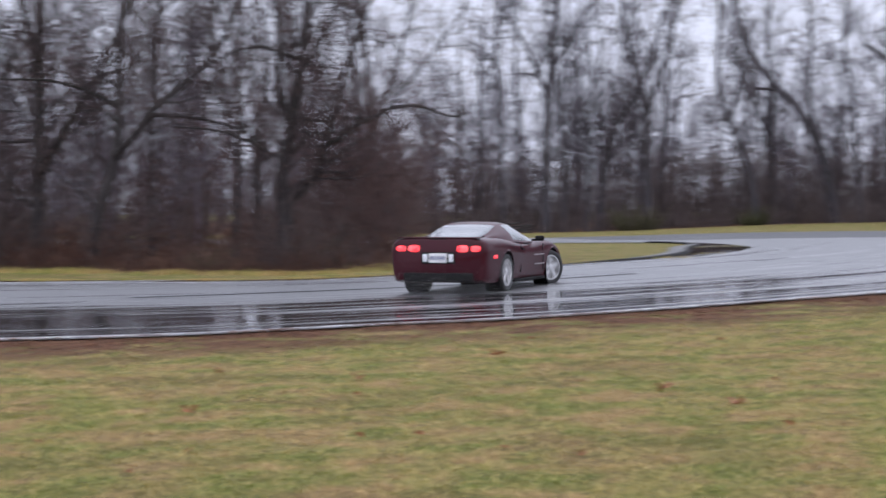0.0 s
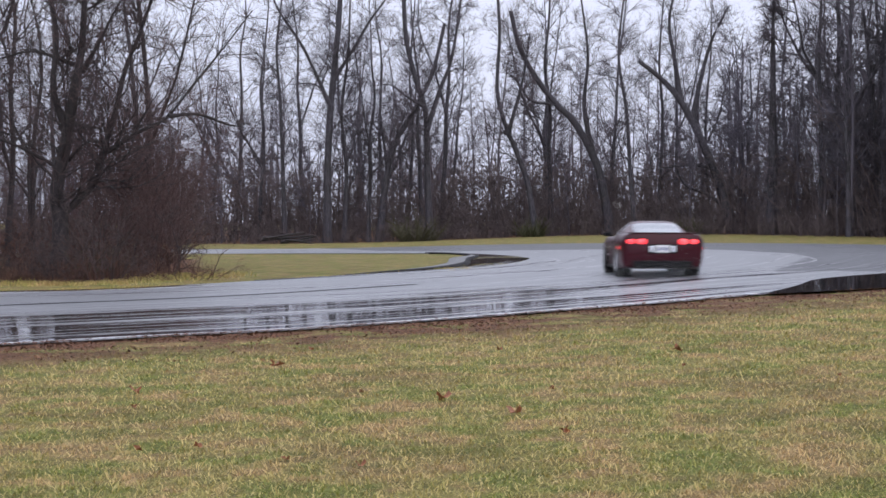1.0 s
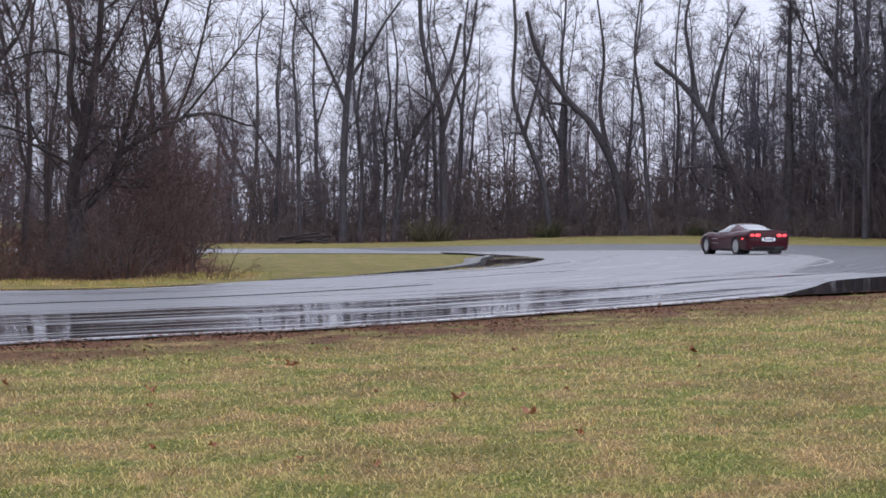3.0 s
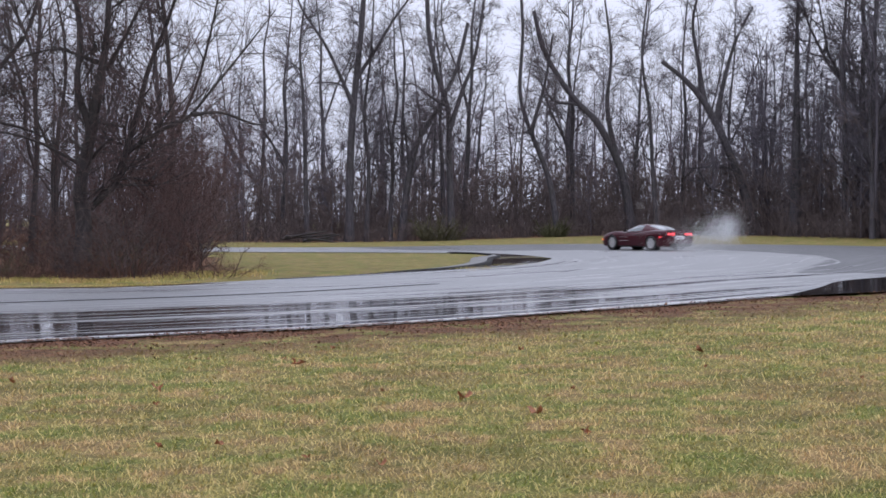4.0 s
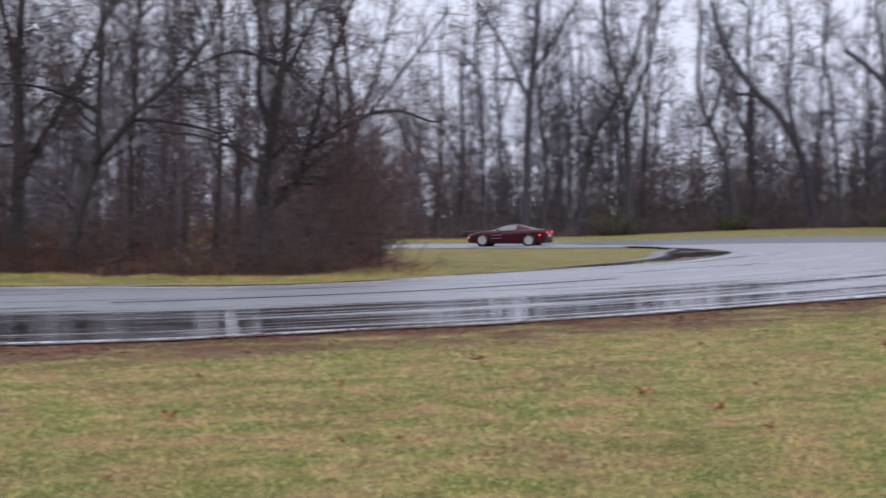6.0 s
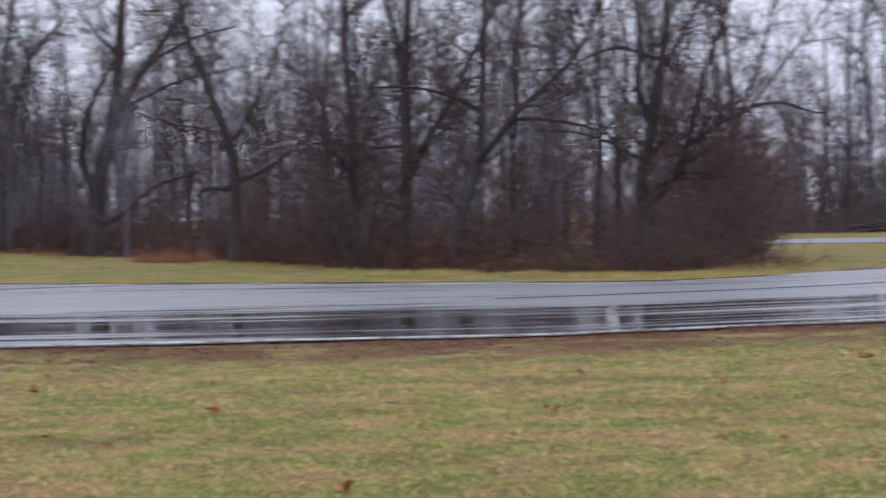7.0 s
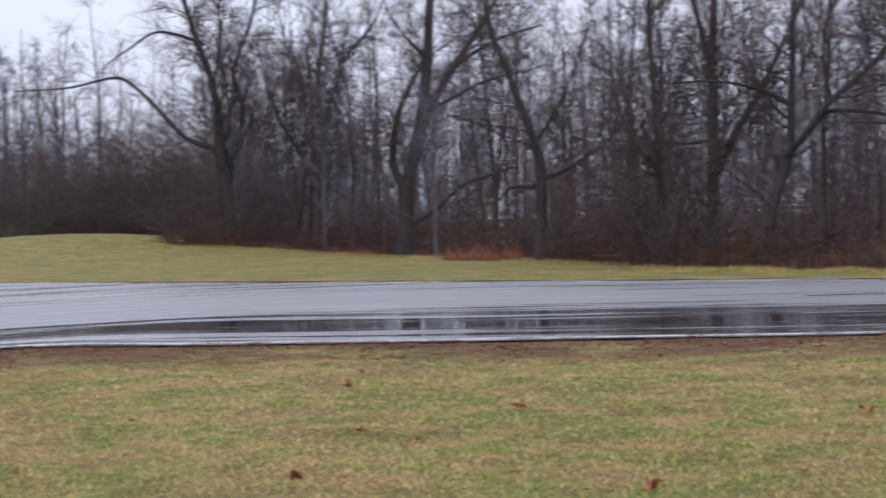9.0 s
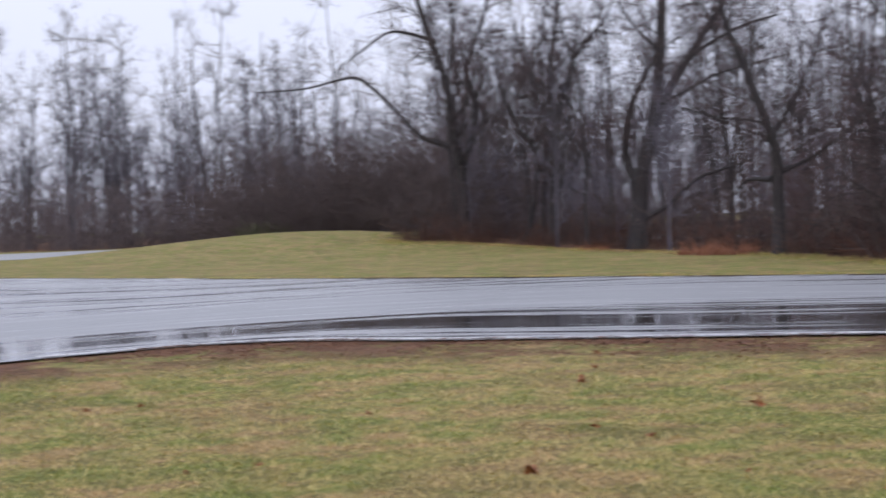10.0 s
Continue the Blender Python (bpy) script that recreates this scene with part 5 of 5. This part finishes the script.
    part("front_grille", finish("front_grille", box_at(0, 2.22, 0.33, 0.9, 0.1, 0.1, 0.03), BLACK), car)
    part("antenna_cap", finish("antenna_cap", box_at(0.62, -1.75, 0.955, 0.04, 0.04, 0.02, 0.008), BLACK), car)
    return car


def bmesh_ring(x, y, z):
    bm = bmesh.new()
    v, f = lathe([(-0.1, 0.036), (0.03, 0.04), (0.03, 0.033), (-0.08, 0.03), (-0.08, 0.0001)], 16)
    turn = Matrix.Rotation(-math.pi / 2, 4, "Z")
    vs = [bm.verts.new(turn @ Vector(p)) for p in v]
    for q in f:
        bm.faces.new([vs[i] for i in q])
    bmesh.ops.translate(bm, vec=(x, y, z), verts=bm.verts)
    return bm


CAR = build_car()


# ---- spray: droplets thrown up where the car crosses the puddle ----
def drop_material():
    k = Mat("spray_drops", 0.5, 0.0, (0.85, 0.87, 0.9))
    g = k.node("ShaderNodeNewGeometry").outputs["Random Per Island"]
    k.set("Base Color", k.mix(g, (0.75, 0.77, 0.8), (0.92, 0.93, 0.95)))
    k.set("Alpha", 0.5)
    return k.m


DROPS = drop_material()


def droplets(name, seed, count, shape, size=0.011):
    """A cloud of tiny four-sided drops; shape gives a place for each from three random numbers."""
    g = np.random.default_rng(seed)
    c = shape(g, count)
    r = size * g.uniform(0.5, 1.4, count)
    tet = np.array([(1, 1, 1), (-1, -1, 1), (-1, 1, -1), (1, -1, -1)]) * 0.7
    v = (c[:, None, :] + tet[None] * r[:, None, None]).reshape(-1, 3)
    i = np.arange(count)[:, None] * 4
    f = np.concatenate([i + [0, 2, 1], i + [0, 1, 3], i + [0, 3, 2], i + [1, 2, 3]])
    return mesh_from(name, v, f, DROPS)


def puff(wide, high):
    """A loose cloud of drops, thicker in the middle."""
    def shape(g, n):
        q = g.normal(0, 1, (n, 3)) * np.minimum(1.0, g.uniform(0.3, 1.6, n))[:, None]
        return q * (wide, 0.6 * wide, high)
    return shape


def wheel_mist(g, n):
    s = g.uniform(0, 1, n) ** 1.5
    return np.stack([g.normal(0, 0.65, n), -2.2 * s + 0.2, np.abs(g.normal(0, 0.10 + 0.16 * s, n))], 1)


# each cloud: when it leaves the rear tyre, its speed to the right, upwards, its width and height
SPLASH = [(3.62, 1.2, 3.0, 0.35, 0.25), (3.66, 2.0, 4.4, 0.4, 0.35), (3.70, 3.0, 5.6, 0.4, 0.4), (3.76, 4.2, 6.2, 0.5, 0.45), (3.80, 2.6, 4.6, 0.45, 0.4), (3.84, 5.2, 6.0, 0.6, 0.45),
          (3.88, 3.6, 5.2, 0.55, 0.45), (3.92, 1.8, 3.2, 0.5, 0.35), (3.96, 4.6, 4.6, 0.7, 0.45), (4.02, 2.4, 3.0, 0.6, 0.35), (4.10, 3.2, 3.0, 0.7, 0.35), (4.18, 1.4, 2.2, 0.7, 0.3),
          (4.26, 1.2, 1.9, 0.8, 0.25), (4.36, 0.8, 1.7, 0.9, 0.22), (4.48, 0.5, 1.4, 0.9, 0.2), (4.62, 0.4, 1.2, 0.9, 0.16),
          (3.85, 1.6, 0.3, 0.9, 0.09), (4.05, 1.2, 0.3, 1.1, 0.08), (4.25, 0.8, 0.3, 1.1, 0.08), (4.42, 0.5, 0.3, 1.1, 0.08)]
SPRAY = [tagged(new("water_spray", droplets("water_spray", 41 + k, 2900, puff(wide, high), 0.0085)), "white spray thrown up from a puddle", "spray", "spray", "stuff")
         for k, (_, _, _, wide, high) in enumerate(SPLASH)]
MIST = tagged(new("tyre_spray", droplets("tyre_spray", 43, 9000, wheel_mist, 0.0026)), "fine spray behind the rear tyres", "spray", "spray", "stuff")

# seconds, x, y, heading to the right of straight ahead
DRIVE = [(0.0, -3.25, 28.9, 13.5), (0.5, 1.05, 31.8, 8), (1.0, 4.75, 36.4, 0.5), (1.5, 7.9, 43.0, -6), (2.0, 10.1, 50.2, -12), (2.5, 11.0, 56.4, -11),
         (3.1, 11.2, 64.0, -18), (3.8, 9.4, 72.6, -33), (4.5, 5.6, 79.2, -45), (5.2, 0.0, 86.0, -62), (5.8, -5.4, 88.2, -76), (6.3, -10.3, 88.6, -84), (6.5, -12.0, 89.4, -84),
         (7.0, -17.8, 91.0, -80), (8.0, -29.0, 93.5, -80), (9.0, -40.0, 95.4, -82), (10.0, -51.0, 97.0, -82)]


def motions():
    walk(CAR, [(t, pose(x, y, float(land(x, y)) + 0.045, 0, 0, -h)) for t, x, y, h in DRIVE])
    walk(MIST, [(t, pose(x + 1.4 * math.sin(radians(-h)), y - 1.4 * math.cos(radians(h)), float(land(x, y)) + 0.03, 0, 0, -h)) for t, x, y, h in DRIVE])
    # wheels roll with the car
    t_key = np.array([r[0] for r in DRIVE])
    step = 1.0 / 30
    times = np.arange(0, 10 + 1e-6, step)
    xs, ys = np.interp(times, t_key, [r[1] for r in DRIVE]), np.interp(times, t_key, [r[2] for r in DRIVE])
    run = np.concatenate([[0], np.cumsum(np.hypot(np.diff(xs), np.diff(ys)))])
    steer = np.interp(times, [0, 0.6, 1.5, 3, 5, 10], [-26, -22, 4, -6, -4, 0])
    for wheel, s, y in WHEELS:
        rows = []
        for t, d, a in zip(times, run, steer):
            spin = math.degrees(d / 0.33)
            turn = pose(s * (0.80 if y < 0 else 0.785), y, 0.33, 0, 0, a if y > 0 else 0)
            rows.append((float(t), turn @ pose(0, 0, 0, -spin) @ (pose(0, 0, 0) if s > 0 else pose(0, 0, 0, 0, 0, 180))))
        walk(wheel, rows)
    for ob, (start, out, up, wide, high) in zip(SPRAY, SPLASH):
        x, y, h = (float(np.interp(start, t_key, [r[i] for r in DRIVE])) for i in (1, 2, 3))
        x, y = x - 2.1 * math.sin(radians(h)), y - 2.1 * math.cos(radians(h))
        z = float(land(x, y)) + 0.05
        sunk = z - 3.2 * high - 0.3
        rows = [(0.0, pose(x, y, sunk)), (start - 0.1, pose(x, y, sunk))]
        for age in np.arange(0.0, 1.31, 0.1):
            run_out = out * (1 - math.exp(-1.1 * age)) / 1.1
            rise = up * (1 - math.exp(-2.5 * age)) / 2.5 - 0.4 * age * age - 6 * max(0.0, age - 0.85) ** 2
            rows.append((float(start + age), pose(x + run_out, y - 0.25 * run_out, max(sunk, z + rise))))
        rows += [(float(start + 1.6), pose(x + run_out, y - 0.25 * run_out, sunk)), (10.0, pose(x + run_out, y - 0.25 * run_out, sunk))]
        walk(ob, rows)


for ob in SPARE:
    for o in (*ob.children_recursive, ob):
        bpy.data.objects.remove(o)
motions()
